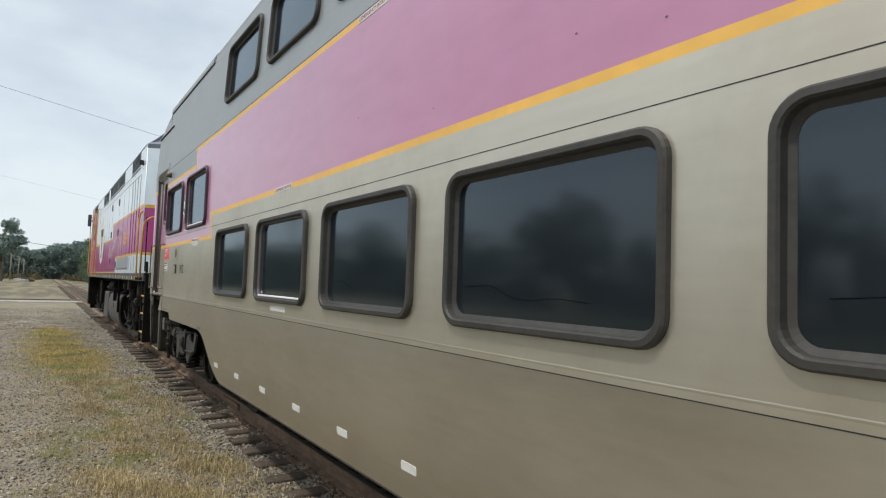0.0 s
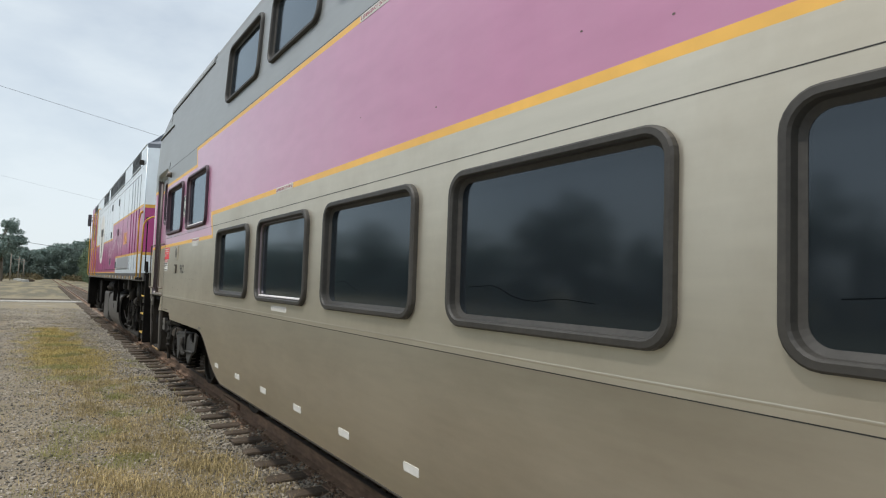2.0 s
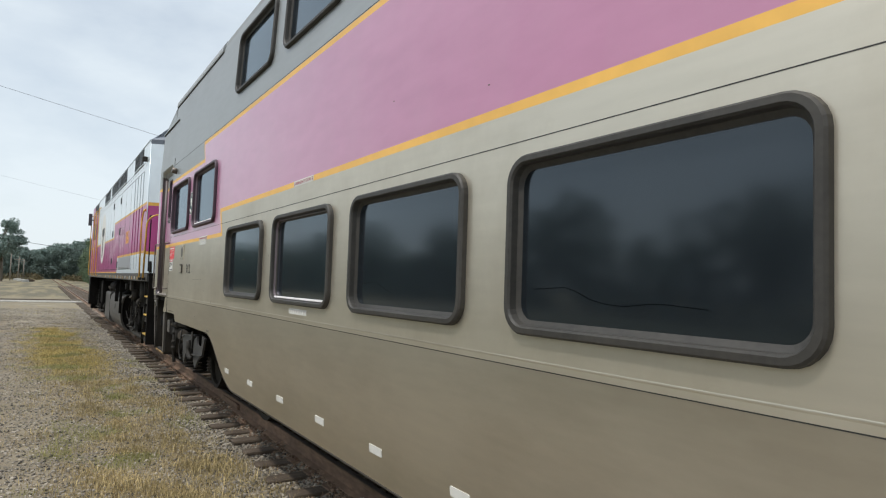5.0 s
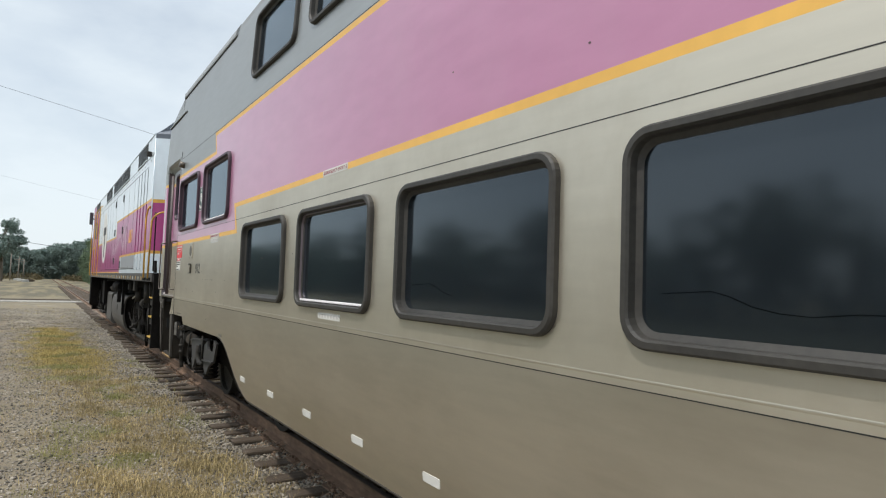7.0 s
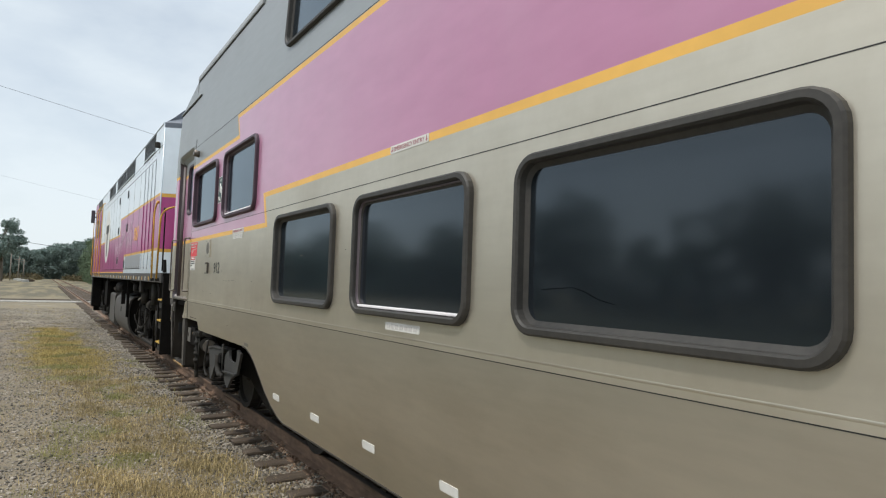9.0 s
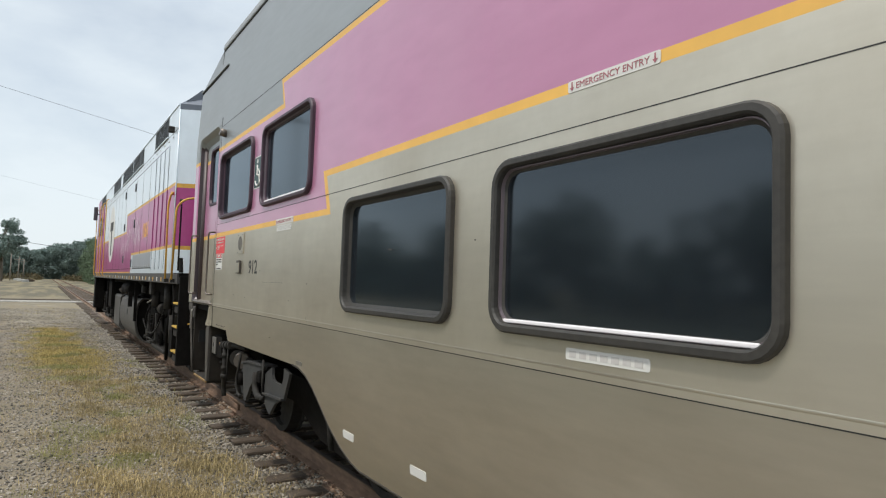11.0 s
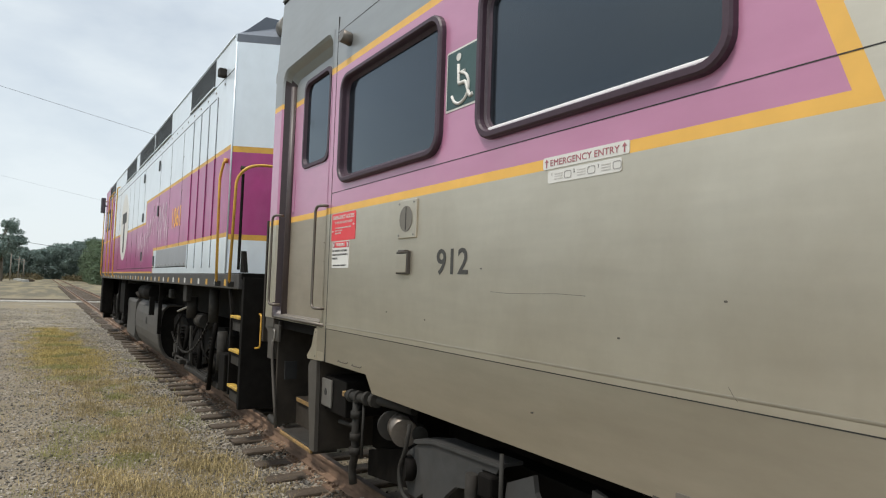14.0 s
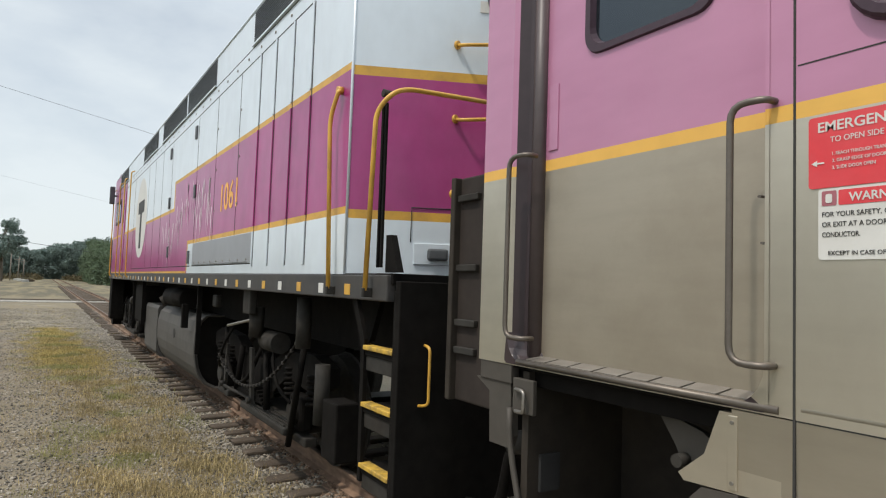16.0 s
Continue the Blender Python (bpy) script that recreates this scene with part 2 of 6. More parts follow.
M_BLACKBOX = mat("dark_interior", (0.02, 0.02, 0.02), 0.9, 0, 0.1)


def glass(name, tone):
    """Tinted pane: a clear coloured sheet under a slightly uneven glossy skin."""
    m = bpy.data.materials.new(name)
    m.use_nodes = True
    n, l = m.node_tree.nodes, m.node_tree.links
    n.remove(n["Principled BSDF"])
    clear, gloss, mix, fres = n.new("ShaderNodeBsdfTransparent"), n.new("ShaderNodeBsdfGlossy"), n.new("ShaderNodeMixShader"), n.new("ShaderNodeFresnel")
    clear.inputs["Color"].default_value = (*tone, 1)
    gloss.inputs["Color"].default_value = (0.80, 0.91, 1.0, 1)
    fres.inputs["IOR"].default_value = 1.72
    tc, ns, rg = n.new("ShaderNodeTexCoord"), n.new("ShaderNodeTexNoise"), n.new("ShaderNodeMapRange")
    ns.inputs["Scale"].default_value, ns.inputs["Detail"].default_value = 2.2, 6
    rg.inputs[3].default_value, rg.inputs[4].default_value = 0.05, 0.13
    l.new(tc.outputs["Object"], ns.inputs["Vector"])
    l.new(ns.outputs["Fac"], rg.inputs[0])
    l.new(rg.outputs[0], gloss.inputs["Roughness"])
    wave, bump = n.new("ShaderNodeTexNoise"), n.new("ShaderNodeBump")
    wave.inputs["Scale"].default_value = 1.1
    bump.inputs["Strength"].default_value, bump.inputs["Distance"].default_value = 0.08, 0.02
    l.new(tc.outputs["Object"], wave.inputs["Vector"])
    l.new(wave.outputs["Fac"], bump.inputs["Height"])
    l.new(bump.outputs[0], gloss.inputs["Normal"])
    l.new(fres.outputs[0], mix.inputs[0])
    # a thin film of dust
    dust, dusty = n.new("ShaderNodeBsdfDiffuse"), n.new("ShaderNodeMixShader")
    dust.inputs["Color"].default_value = (0.062, 0.078, 0.096, 1)
    dusty.inputs[0].default_value = 0.17
    l.new(clear.outputs[0], dusty.inputs[1])
    l.new(dust.outputs[0], dusty.inputs[2])
    l.new(dusty.outputs[0], mix.inputs[1])
    l.new(gloss.outputs[0], mix.inputs[2])
    l.new(mix.outputs[0], n["Material Output"].inputs["Surface"])
    return m


M_GLASS = glass("tinted_glass", (0.050, 0.068, 0.086))


# ---- building helpers ----
def quad_box(bm, x0, x1, y0, y1, z0, z1, bev=0.0):
    vs = [bm.verts.new(p) for p in ((x0, y0, z0), (x1, y0, z0), (x1, y1, z0), (x0, y1, z0), (x0, y0, z1), (x1, y0, z1), (x1, y1, z1), (x0, y1, z1))]
    fs = [bm.faces.new([vs[i] for i in f]) for f in ((0, 3, 2, 1), (4, 5, 6, 7), (0, 1, 5, 4), (1, 2, 6, 5), (2, 3, 7, 6), (3, 0, 4, 7))]
    if bev:
        es = list({e for f in fs for e in f.edges})
        bmesh.ops.bevel(bm, geom=es, offset=bev, segments=2, affect="EDGES", profile=0.5)
    return bm


def box(x0, x1, y0, y1, z0, z1, bev=0.0):
    return quad_box(bmesh.new(), min(x0, x1), max(x0, x1), min(y0, y1), max(y0, y1), min(z0, z1), max(z0, z1), bev)


def prism(poly, a0, a1, axis="y", bm=None):
    """A polygon pushed along an axis: (x, z) along y, (y, z) along x, (x, y) along z."""
    bm = bm or bmesh.new()
    put = {"y": lambda p, a: (p[0], a, p[1]), "x": lambda p, a: (a, p[0], p[1]), "z": lambda p, a: (p[0], p[1], a)}[axis]
    lo, hi = [bm.verts.new(put(p, a0)) for p in poly], [bm.verts.new(put(p, a1)) for p in poly]
    bm.faces.new(lo), bm.faces.new(hi[::-1])
    for i in range(len(poly)):
        j = (i + 1) % len(poly)
        bm.faces.new((lo[i], hi[i], hi[j], lo[j]))
    bmesh.ops.recalc_face_normals(bm, faces=bm.faces)
    return bm


def rrect(x0, x1, z0, z1, r, n=6):
    out = []
    for cx, cz, a0 in ((x1 - r, z1 - r, 0), (x0 + r, z1 - r, 90), (x0 + r, z0 + r, 180), (x1 - r, z0 + r, 270)):
        for k in range(n + 1):
            a = radians(a0 + 90 * k / n)
            out.append((cx + r * math.cos(a), cz + r * math.sin(a)))
    return out


def band(loops, bm=None, close=False):
    """Quads between loops of 3D points with equal counts."""
    bm = bm or bmesh.new()
    rows = [[bm.verts.new(p) for p in lp] for lp in loops]
    if close:
        rows.append(rows[0])
    for a, b in zip(rows, rows[1:]):
        for i in range(len(a)):
            j = (i + 1) % len(a)
            bm.faces.new((a[i], b[i], b[j], a[j]))
    bmesh.ops.recalc_face_normals(bm, faces=bm.faces)
    return bm


def tube(pts, r, n=8, bm=None):
    """A round bar through points, with rounded bends where the points lie close."""
    bm = bm or bmesh.new()
    pts = [Vector(p) for p in pts]
    rings, up = [], None
    for i, p in enumerate(pts):
        d = (pts[min(i + 1, len(pts) - 1)] - pts[max(i - 1, 0)]).normalized()
        if up is None or abs(up.dot(d)) > 0.95:
            up = Vector((0, 0, 1)) if abs(d.z) < 0.9 else Vector((1, 0, 0))
        side = d.cross(up).normalized()
        up = side.cross(d).normalized()
        rings.append([bm.verts.new(p + r * (math.cos(2 * math.pi * k / n) * side + math.sin(2 * math.pi * k / n) * up)) for k in range(n)])
    for a, b in zip(rings, rings[1:]):
        for k in range(n):
            f = bm.faces.new((a[k], a[(k + 1) % n], b[(k + 1) % n], b[k]))
            f.smooth = True
    bm.faces.new(rings[0][::-1]), bm.faces.new(rings[-1])
    return bm


def bent(pts, rad=0.05, n=4):
    """Rounds the corners of a line of points."""
    pts = [Vector(p) for p in pts]
    out = [pts[0]]
    for a, b, c in zip(pts, pts[1:], pts[2:]):
        r = min(rad, (b - a).length / 2, (c - b).length / 2)
        s, e = b + (a - b).normalized() * r, b + (c - b).normalized() * r
        for k in range(n + 1):
            u = k / n
            out.append((1 - u) ** 2 * s + 2 * u * (1 - u) * b + u * u * e)
    return out + [pts[-1]]


def cyl(c, axis, r, h, n=20, bm=None):
    c, v = Vector(c), Vector(axis).normalized() * h / 2
    return tube((c - v, c + v), r, n, bm)


def part(name, bm, material, parent, label="", smooth=False):
    """One mesh object, drawn in world places at the clip's start, under a thing or a part."""
    me = bpy.data.meshes.new(name)
    root, off = parent, Vector((0, 0, 0))
    while root is not None:
        off += root.location
        root = root.parent
    bm.transform(Matrix.Translation(-off))
    bm.to_mesh(me)
    bm.free()
    for m in material if isinstance(material, (list, tuple)) else (material,):
        me.materials.append(m)
    if smooth:
        me.polygons.foreach_set("use_smooth", [True] * len(me.polygons))
    ob = new(name, me)
    ob.parent = parent
    if label:
        tagged(ob, label)
    return ob


def thing(name, label, category, at=(0, 0, 0), group="", kind=""):
    ob = new(name)
    ob.empty_display_size = 0.2
    ob.location = at
    return tagged(ob, label, category, group, kind)


def letters(name, text, x, z, height, material, parent, width=None, y=None, align="LEFT", label="", bold=0.0):
    """Lettering on the train's side, as a thin mesh; x is its start, read towards lower x."""
    cu = bpy.data.curves.new(name, "FONT")
    cu.body, cu.size, cu.extrude, cu.align_x, cu.offset = text, height / 0.72, 0.0006, align, bold * height
    cu.resolution_u = 3
    tmp = bpy.data.objects.new(name, cu)
    scene.collection.objects.link(tmp)
    bpy.context.view_layer.update()
    me = bpy.data.meshes.new_from_object(tmp)
    bpy.data.objects.remove(tmp)
    bm = bmesh.new()
    bm.from_mesh(me)
    bpy.data.meshes.remove(me)
    xs = [v.co.x for v in bm.verts]
    k = width / (max(xs) - min(xs)) if width else 1.0
    y = Y0 + 0.004 if y is None else y
    bm.transform(Matrix(((-k, 0, 0, x + min(xs) * k if width else x), (0, 0, 1, y), (0, 1, 0, z), (0, 0, 0, 1))))
    bmesh.ops.recalc_face_normals(bm, faces=bm.faces)
    return part(name, bm, material, parent, label)


def from_arrays(name, verts, faces, material, label, category="", kind="stuff"):
    me = bpy.data.meshes.new(name)
    me.vertices.add(len(verts))
    me.vertices.foreach_set("co", np.asarray(verts, np.float32).ravel())
    k = faces.shape[1]
    me.loops.add(faces.size)
    me.loops.foreach_set("vertex_index", faces.astype(np.int32).ravel())
    me.polygons.add(len(faces))
    me.polygons.foreach_set("loop_start", np.arange(0, faces.size, k, dtype=np.int32))
    me.polygons.foreach_set("loop_total", np.full(len(faces), k, np.int32))
    me.update(calc_edges=True)
    me.materials.append(material)
    return tagged(new(name, me), label, category, "", kind)


# ---- ground ----
def ground_height(x, y):
    h = 0.03 * noise.noise(Vector((x * 0.35, y * 0.5, 3))) + 0.015 * noise.noise(Vector((x * 1.7, y * 1.7, 8)))
    if y < -1.75 and y > 2 * YC + 1.75:
        h = h * 0.3 - 0.012 + 0.9 * heap(x, y)
    return GROUND + h


def ground_material():
    m = mat("gravel_and_dry_grass", (0.115, 0.099, 0.073), 0.95, 0, 0.50, 34, 1.2, (0.212, 0.184, 0.139), 1.0)
    n, l = m.node_tree.nodes, m.node_tree.links
    bsdf = n["Principled BSDF"]
    tc = n.new("ShaderNodeTexCoord")
    old = bsdf.inputs["Base Color"].links[0].from_socket
    mp, ns, rp, mx = n.new("ShaderNodeMapping"), n.new("ShaderNodeTexNoise"), n.new("ShaderNodeValToRGB"), n.new("ShaderNodeMixRGB")
    mp.inputs["Scale"].default_value = (0.28, 0.9, 1)
    mp.inputs["Location"].default_value = (2.1, 0.4, 0)
    ns.inputs["Scale"].default_value, ns.inputs["Detail"].default_value = 0.9, 6
    rp.color_ramp.elements[0].position, rp.color_ramp.elements[1].position = 0.38, 0.56
    rp.color_ramp.elements[1].color = (0.7, 0.7, 0.7, 1)
    mx.inputs[2].default_value = (0.165, 0.130, 0.078, 1)
    l.new(tc.outputs["Object"], mp.inputs[0])
    l.new(mp.outputs[0], ns.inputs["Vector"])
    l.new(ns.outputs["Fac"], rp.inputs[0])
    far_n, far_r, far_m = n.new("ShaderNodeTexNoise"), n.new("ShaderNodeValToRGB"), n.new("ShaderNodeMath")
    far_n.inputs["Scale"].default_value, far_n.inputs["Detail"].default_value = 0.09, 5
    far_r.color_ramp.elements[0].position, far_r.color_ramp.elements[1].position = 0.42, 0.60
    far_r.color_ramp.elements[1].color = (0.75, 0.75, 0.75, 1)
    l.new(tc.outputs["Object"], far_n.inputs["Vector"])
    l.new(far_n.outputs["Fac"], far_r.inputs[0])
    far_m.operation = "MAXIMUM"
    l.new(rp.outputs[0], far_m.inputs[0])
    l.new(far_r.outputs[0], far_m.inputs[1])
    l.new(far_m.outputs[0], mx.inputs[0])
    l.new(old, mx.inputs[1])
    # past the lane, unseen dark green ground is added to dim the coach's reflections; far off along the track it is dry
    # grass
    sep = n.new("ShaderNodeSeparateXYZ")
    l.new(tc.outputs["Object"], sep.inputs[0])
    last = mx.outputs[0]
    for axis, a, b, top_v, color in (("X", 40, 70, 1.7, (0.165, 0.135, 0.070)), ("Y", 1.2, 3.2, 0.9, (0.050, 0.055, 0.027))):
        rg, mm = n.new("ShaderNodeMapRange"), n.new("ShaderNodeMixRGB")
        rg.inputs[1].default_value, rg.inputs[2].default_value, rg.inputs[4].default_value = a, b, top_v
        l.new(sep.outputs[axis], rg.inputs[0])
        if axis == "X":
            pr = n.new("ShaderNodeMath")
            pr.operation = "MULTIPLY"
            l.new(rg.outputs[0], pr.inputs[0])
            l.new(far_n.outputs["Fac"], pr.inputs[1])
            fac = pr.outputs[0]
        else:
            near_x, pr = n.new("ShaderNodeMapRange"), n.new("ShaderNodeMath")
            near_x.inputs[1].default_value, near_x.inputs[2].default_value = 60, 25
            pr.operation = "MULTIPLY"
            l.new(sep.outputs["X"], near_x.inputs[0])
            l.new(near_x.outputs[0], pr.inputs[0])
            l.new(rg.outputs[0], pr.inputs[1])
            # the green stops short of the pale ground added at the near end
            green_x, pr2 = n.new("ShaderNodeMapRange"), n.new("ShaderNodeMath")
            green_x.inputs[1].default_value, green_x.inputs[2].default_value = 2.5, 7.5
            pr2.operation = "MULTIPLY"
            l.new(sep.outputs["X"], green_x.inputs[0])
            l.new(green_x.outputs[0], pr2.inputs[0])
            l.new(pr.outputs[0], pr2.inputs[1])
            fac = pr2.outputs[0]
        l.new(fac, mm.inputs[0])
        l.new(last, mm.inputs[1])
        mm.inputs[2].default_value = (*color, 1)
        last = mm.outputs[0]
    # scattered dark scrub and bare soil far down the yard
    patch_map, patch, patch_r, patch_x, patch_f, patch_m = (n.new("ShaderNodeMapping"), n.new("ShaderNodeTexNoise"), n.new("ShaderNodeValToRGB"),
                                                            n.new("ShaderNodeMapRange"), n.new("ShaderNodeMath"), n.new("ShaderNodeMixRGB"))
    patch_map.inputs["Scale"].default_value = (0.10, 0.9, 1)
    patch.inputs["Scale"].default_value, patch.inputs["Detail"].default_value = 0.8, 6
    patch_r.color_ramp.elements[0].position, patch_r.color_ramp.elements[1].position = 0.45, 0.58
    patch_x.inputs[1].default_value, patch_x.inputs[2].default_value, patch_x.inputs[4].default_value = 50, 62, 0.8
    patch_f.operation = "MULTIPLY"
    l.new(tc.outputs["Object"], patch_map.inputs[0])
    l.new(patch_map.outputs[0], patch.inputs["Vector"])
    l.new(patch.outputs["Fac"], patch_r.inputs[0])
    l.new(sep.outputs["X"], patch_x.inputs[0])
    l.new(patch_r.outputs[0], patch_f.inputs[0])
    l.new(patch_x.outputs[0], patch_f.inputs[1])
    l.new(patch_f.outputs[0], patch_m.inputs[0])
    l.new(last, patch_m.inputs[1])
    patch_m.inputs[2].default_value = (0.072, 0.062, 0.038, 1)
    # unseen pale ground at the near end, added to brighten the coach's side
    bounce_x, bounce_m = n.new("ShaderNodeMapRange"), n.new("ShaderNodeMixRGB")
    bounce_x.inputs[1].default_value, bounce_x.inputs[2].default_value, bounce_x.inputs[4].default_value = 4.4, 2.0, 0.85
    l.new(sep.outputs["X"], bounce_x.inputs[0])
    l.new(bounce_x.outputs[0], bounce_m.inputs[0])
    l.new(patch_m.outputs[0], bounce_m.inputs[1])
    bounce_m.inputs[2].default_value = (0.235, 0.218, 0.188, 1)
    l.new(bounce_m.outputs[0], bsdf.inputs["Base Color"])
    return m


M_GROUND = ground_material()


def build_ground():
    bm = bmesh.new()
    xs = [-1500, -300, -80, -30, -12, -4] + [0.25 * k for k in range(0, 100)] + [25 + k for k in range(0, 40)] + [70, 85, 110, 160, 260, 500, 1500]
    ys = [-1500, -300, -80, -30, -12, -7] + [-6 + 0.2 * k for k in range(0, 60)] + [6.5, 8, 12, 30, 80, 300, 1500]
    grid = [[bm.verts.new((x, y, ground_height(x, y) if abs(x) < 100 and abs(y) < 20 else GROUND)) for y in ys] for x in xs]
    for a, b in zip(grid, grid[1:]):
        for k in range(len(ys) - 1):
            bm.faces.new((a[k], b[k], b[k + 1], a[k + 1])).smooth = True
    g = part("ground", bm, M_GROUND, None)
    tagged(g, "flat yard ground of grey gravel and dry yellowed grass", "ground", "", "structure")


def heap(x, y):
    """Height of the fines piled up beside each rail."""
    d = min(abs(y - YC - 0.755), abs(y - YC + 0.755))
    return 0.085 * max(0.0, 1 - d / 0.24) * (0.75 + 0.5 * noise.noise(Vector((x * 2.3, y * 4, 12))))


def scatter(name, spots, material, label, category, seed, shape="stone", lift=None):
    """Many small stones or grass blades in one mesh. spots: rows of x, y, size."""
    rng = np.random.default_rng(seed)
    spots = np.asarray(spots)
    n = len(spots)
    z = np.array([ground_height(x, y) + (0.1 * lift(x, y) if lift else 0.0) for x, y in spots[:, :2]])
    if shape == "stone":
        t = bmesh.new()
        bmesh.ops.create_icosphere(t, subdivisions=1, radius=1)
        t.verts.ensure_lookup_table()
        bv = np.array([v.co[:] for v in t.verts])
        bf = np.array([[v.index for v in f.verts] for f in t.faces])
        t.free()
        jit = 1 + rng.uniform(-0.35, 0.35, (n, len(bv), 1))
        axes = rng.uniform(0.55, 1.15, (n, 1, 3)) * np.array((1, 1, 0.75))
        a = rng.uniform(0, 2 * np.pi, n)
        v = bv[None] * jit * axes * spots[:, 2][:, None, None]
        c, s_ = np.cos(a)[:, None], np.sin(a)[:, None]
        v = np.stack([v[..., 0] * c - v[..., 1] * s_, v[..., 0] * s_ + v[..., 1] * c, v[..., 2]], -1)
        v += np.stack([spots[:, 0], spots[:, 1], z + spots[:, 2] * 0.25], -1)[:, None]
    else:
        a, lean = rng.uniform(0, 2 * np.pi, n), rng.uniform(0.15, 1.0, n)
        h, w = spots[:, 2], 0.0022 + 0.012 * spots[:, 2] * rng.uniform(0.4, 1.0, n)
        dirx, diry = np.cos(a), np.sin(a)
        px, py = -diry * w, dirx * w
        o = np.zeros(n)
        v = np.stack([np.stack([px, py, o], -1), np.stack([-px, -py, o], -1),
                      np.stack([dirx * lean * h * 0.35 + px * 0.7, diry * lean * h * 0.35 + py * 0.7, h * 0.6], -1),
                      np.stack([dirx * lean * h * 0.35 - px * 0.7, diry * lean * h * 0.35 - py * 0.7, h * 0.6], -1),
                      np.stack([dirx * lean * h, diry * lean * h, h * (1 - 0.35 * lean)], -1)], 1)
        v += np.stack([spots[:, 0], spots[:, 1], z - 0.005], -1)[:, None]
        bf = np.array([[0, 1, 3], [0, 3, 2], [2, 3, 4]])
    f = (bf[None] + (np.arange(n) * v.shape[1])[:, None, None]).reshape(-1, 3)
    return from_arrays(name, v.reshape(-1, 3), f, material, label, category)


def grassy(x, y):
    """How much dry grass grows at a place: a thick far patch, a ragged strip nearer, tufts by the ties."""
    def rag(k, a, b):
        return max(0.0, noise.noise(Vector((x * a, y * b, k))) + 0.30)
    g = 1.6 * math.exp(-((x - 20) / 6) ** 4 - ((y + 0.42 - 0.02 * (x - 20)) / 0.60) ** 2) * (0.35 + 1.3 * rag(5, 0.8, 2.2))
    near = 1 / (1 + math.exp((x - 16) * 0.6))
    g += 0.7 * near * math.exp(-((y + 0.80 + 0.02 * (x - 8) + 0.12 * math.sin(x * 1.7)) / 0.50) ** 2) * (0.22 + rag(20, 1.3, 2.4))
    g += 1.2 * near * math.exp(-((y + 1.66) / 0.38) ** 2) * rag(40, 1.1, 1.1)
    g += 0.5 * math.exp(-((x - 5.9) / 0.7) ** 2) * (y < -0.9) * rag(50, 2, 2)
    g += 0.5 * near * math.exp(-((y + 1.0) / 0.95) ** 4) * (0.2 + 1.2 * rag(80, 1.6, 2.6))
    g += 0.14 * rag(70, 0.9, 1.6)
    return g


def build_ground_cover():
    rng = np.random.default_rng(7)
    stones, grass, straw, weeds = [], [], [], []
    while len(stones) < 95000:
        x = 2.8 + 37.4 * rng.random() ** 1.9
        y = -2.7 + rng.random() * (2.9 + 0.05 * x)
        ballast = 0.9 if y < (-1.5 if x < 13 else -1.1) else 0.62
        if rng.random() > ballast * min(1.0, (x - 2.8) / 1.4 + 0.15 * rng.random()) * (1.0 if grassy(x, y) < 0.6 else 0.55):
            continue
        big = rng.random()
        size = (0.010 + 0.014 * big ** 2) if y < -1.4 else (0.006 + 0.015 * big ** 3)
        stones.append((x, y, size))
    for x0, x1, y0, y1, count in ((4, 26, -2.3, -1.6, 11000), (4, 40, -4.8, -1.9, 5000), (-12, 4.4, -5.2, -1.4, 5000), (-8, 4.4, -1.5, 4.0, 9000)):
        for _ in range(count):
            stones.append((x0 + (x1 - x0) * rng.random() ** 1.5, y0 + (y1 - y0) * rng.random(), 0.009 + 0.015 * rng.random()))
    while len(grass) + len(straw) < 150000:
        cx = 3.2 + 41 * rng.random() ** 1.65
        cy = -2.2 + rng.random() * (2.6 + 0.05 * cx)
        g = grassy(cx, cy)
        if rng.random() > g * min(1.0, (cx - 3.2) / 1.0):
            continue
        tall = (0.02 + 0.065 * min(1.0, g) * rng.random()) * (1.0 if cx > 14 else 0.85) + (0.10 * rng.random() if rng.random() < 0.06 else 0.0)
        for _ in range(14):
            row = (cx + rng.normal(0, 0.07), cy + rng.normal(0, 0.07), tall * rng.uniform(0.5, 1.2))
            (weeds if noise.noise(Vector((cx * 1.3, cy * 1.3, 60))) > 0.20 else grass if cx + rng.normal(0, 1.2) > 14 else straw).append(row)
    fines = []
    for side in (0.755, -0.755):
        for _ in range(9000 if side > 0 else 3000):
            x, off = 2.5 + 30 * rng.random() ** 1.5, abs(rng.normal(0, 0.13))
            fines.append((x, YC + side + (0.03 + off) * (1 if rng.random() < 0.75 else -1), 0.010 + 0.016 * rng.random()))
    scatter("ballast", stones, M_STONE, "grey crushed stone ballast and scattered gravel beside the track", "gravel", 1)
    scatter("rusty_fines", fines, M_FINES, "rust-brown fines and small stones heaped along the rails", "gravel", 4, lift=heap)
    scatter("dry_grass", grass, M_GRASS, "dry yellow grass growing through the gravel", "grass", 2, "blade")
    scatter("straw", straw, M_STRAW, "bleached straw-coloured grass in the gravel by the ties", "grass", 5, "blade")
    if weeds:
        scatter("weeds", weeds, M_WEED, "greenish yellow weeds among the dry grass", "weeds", 3, "blade")


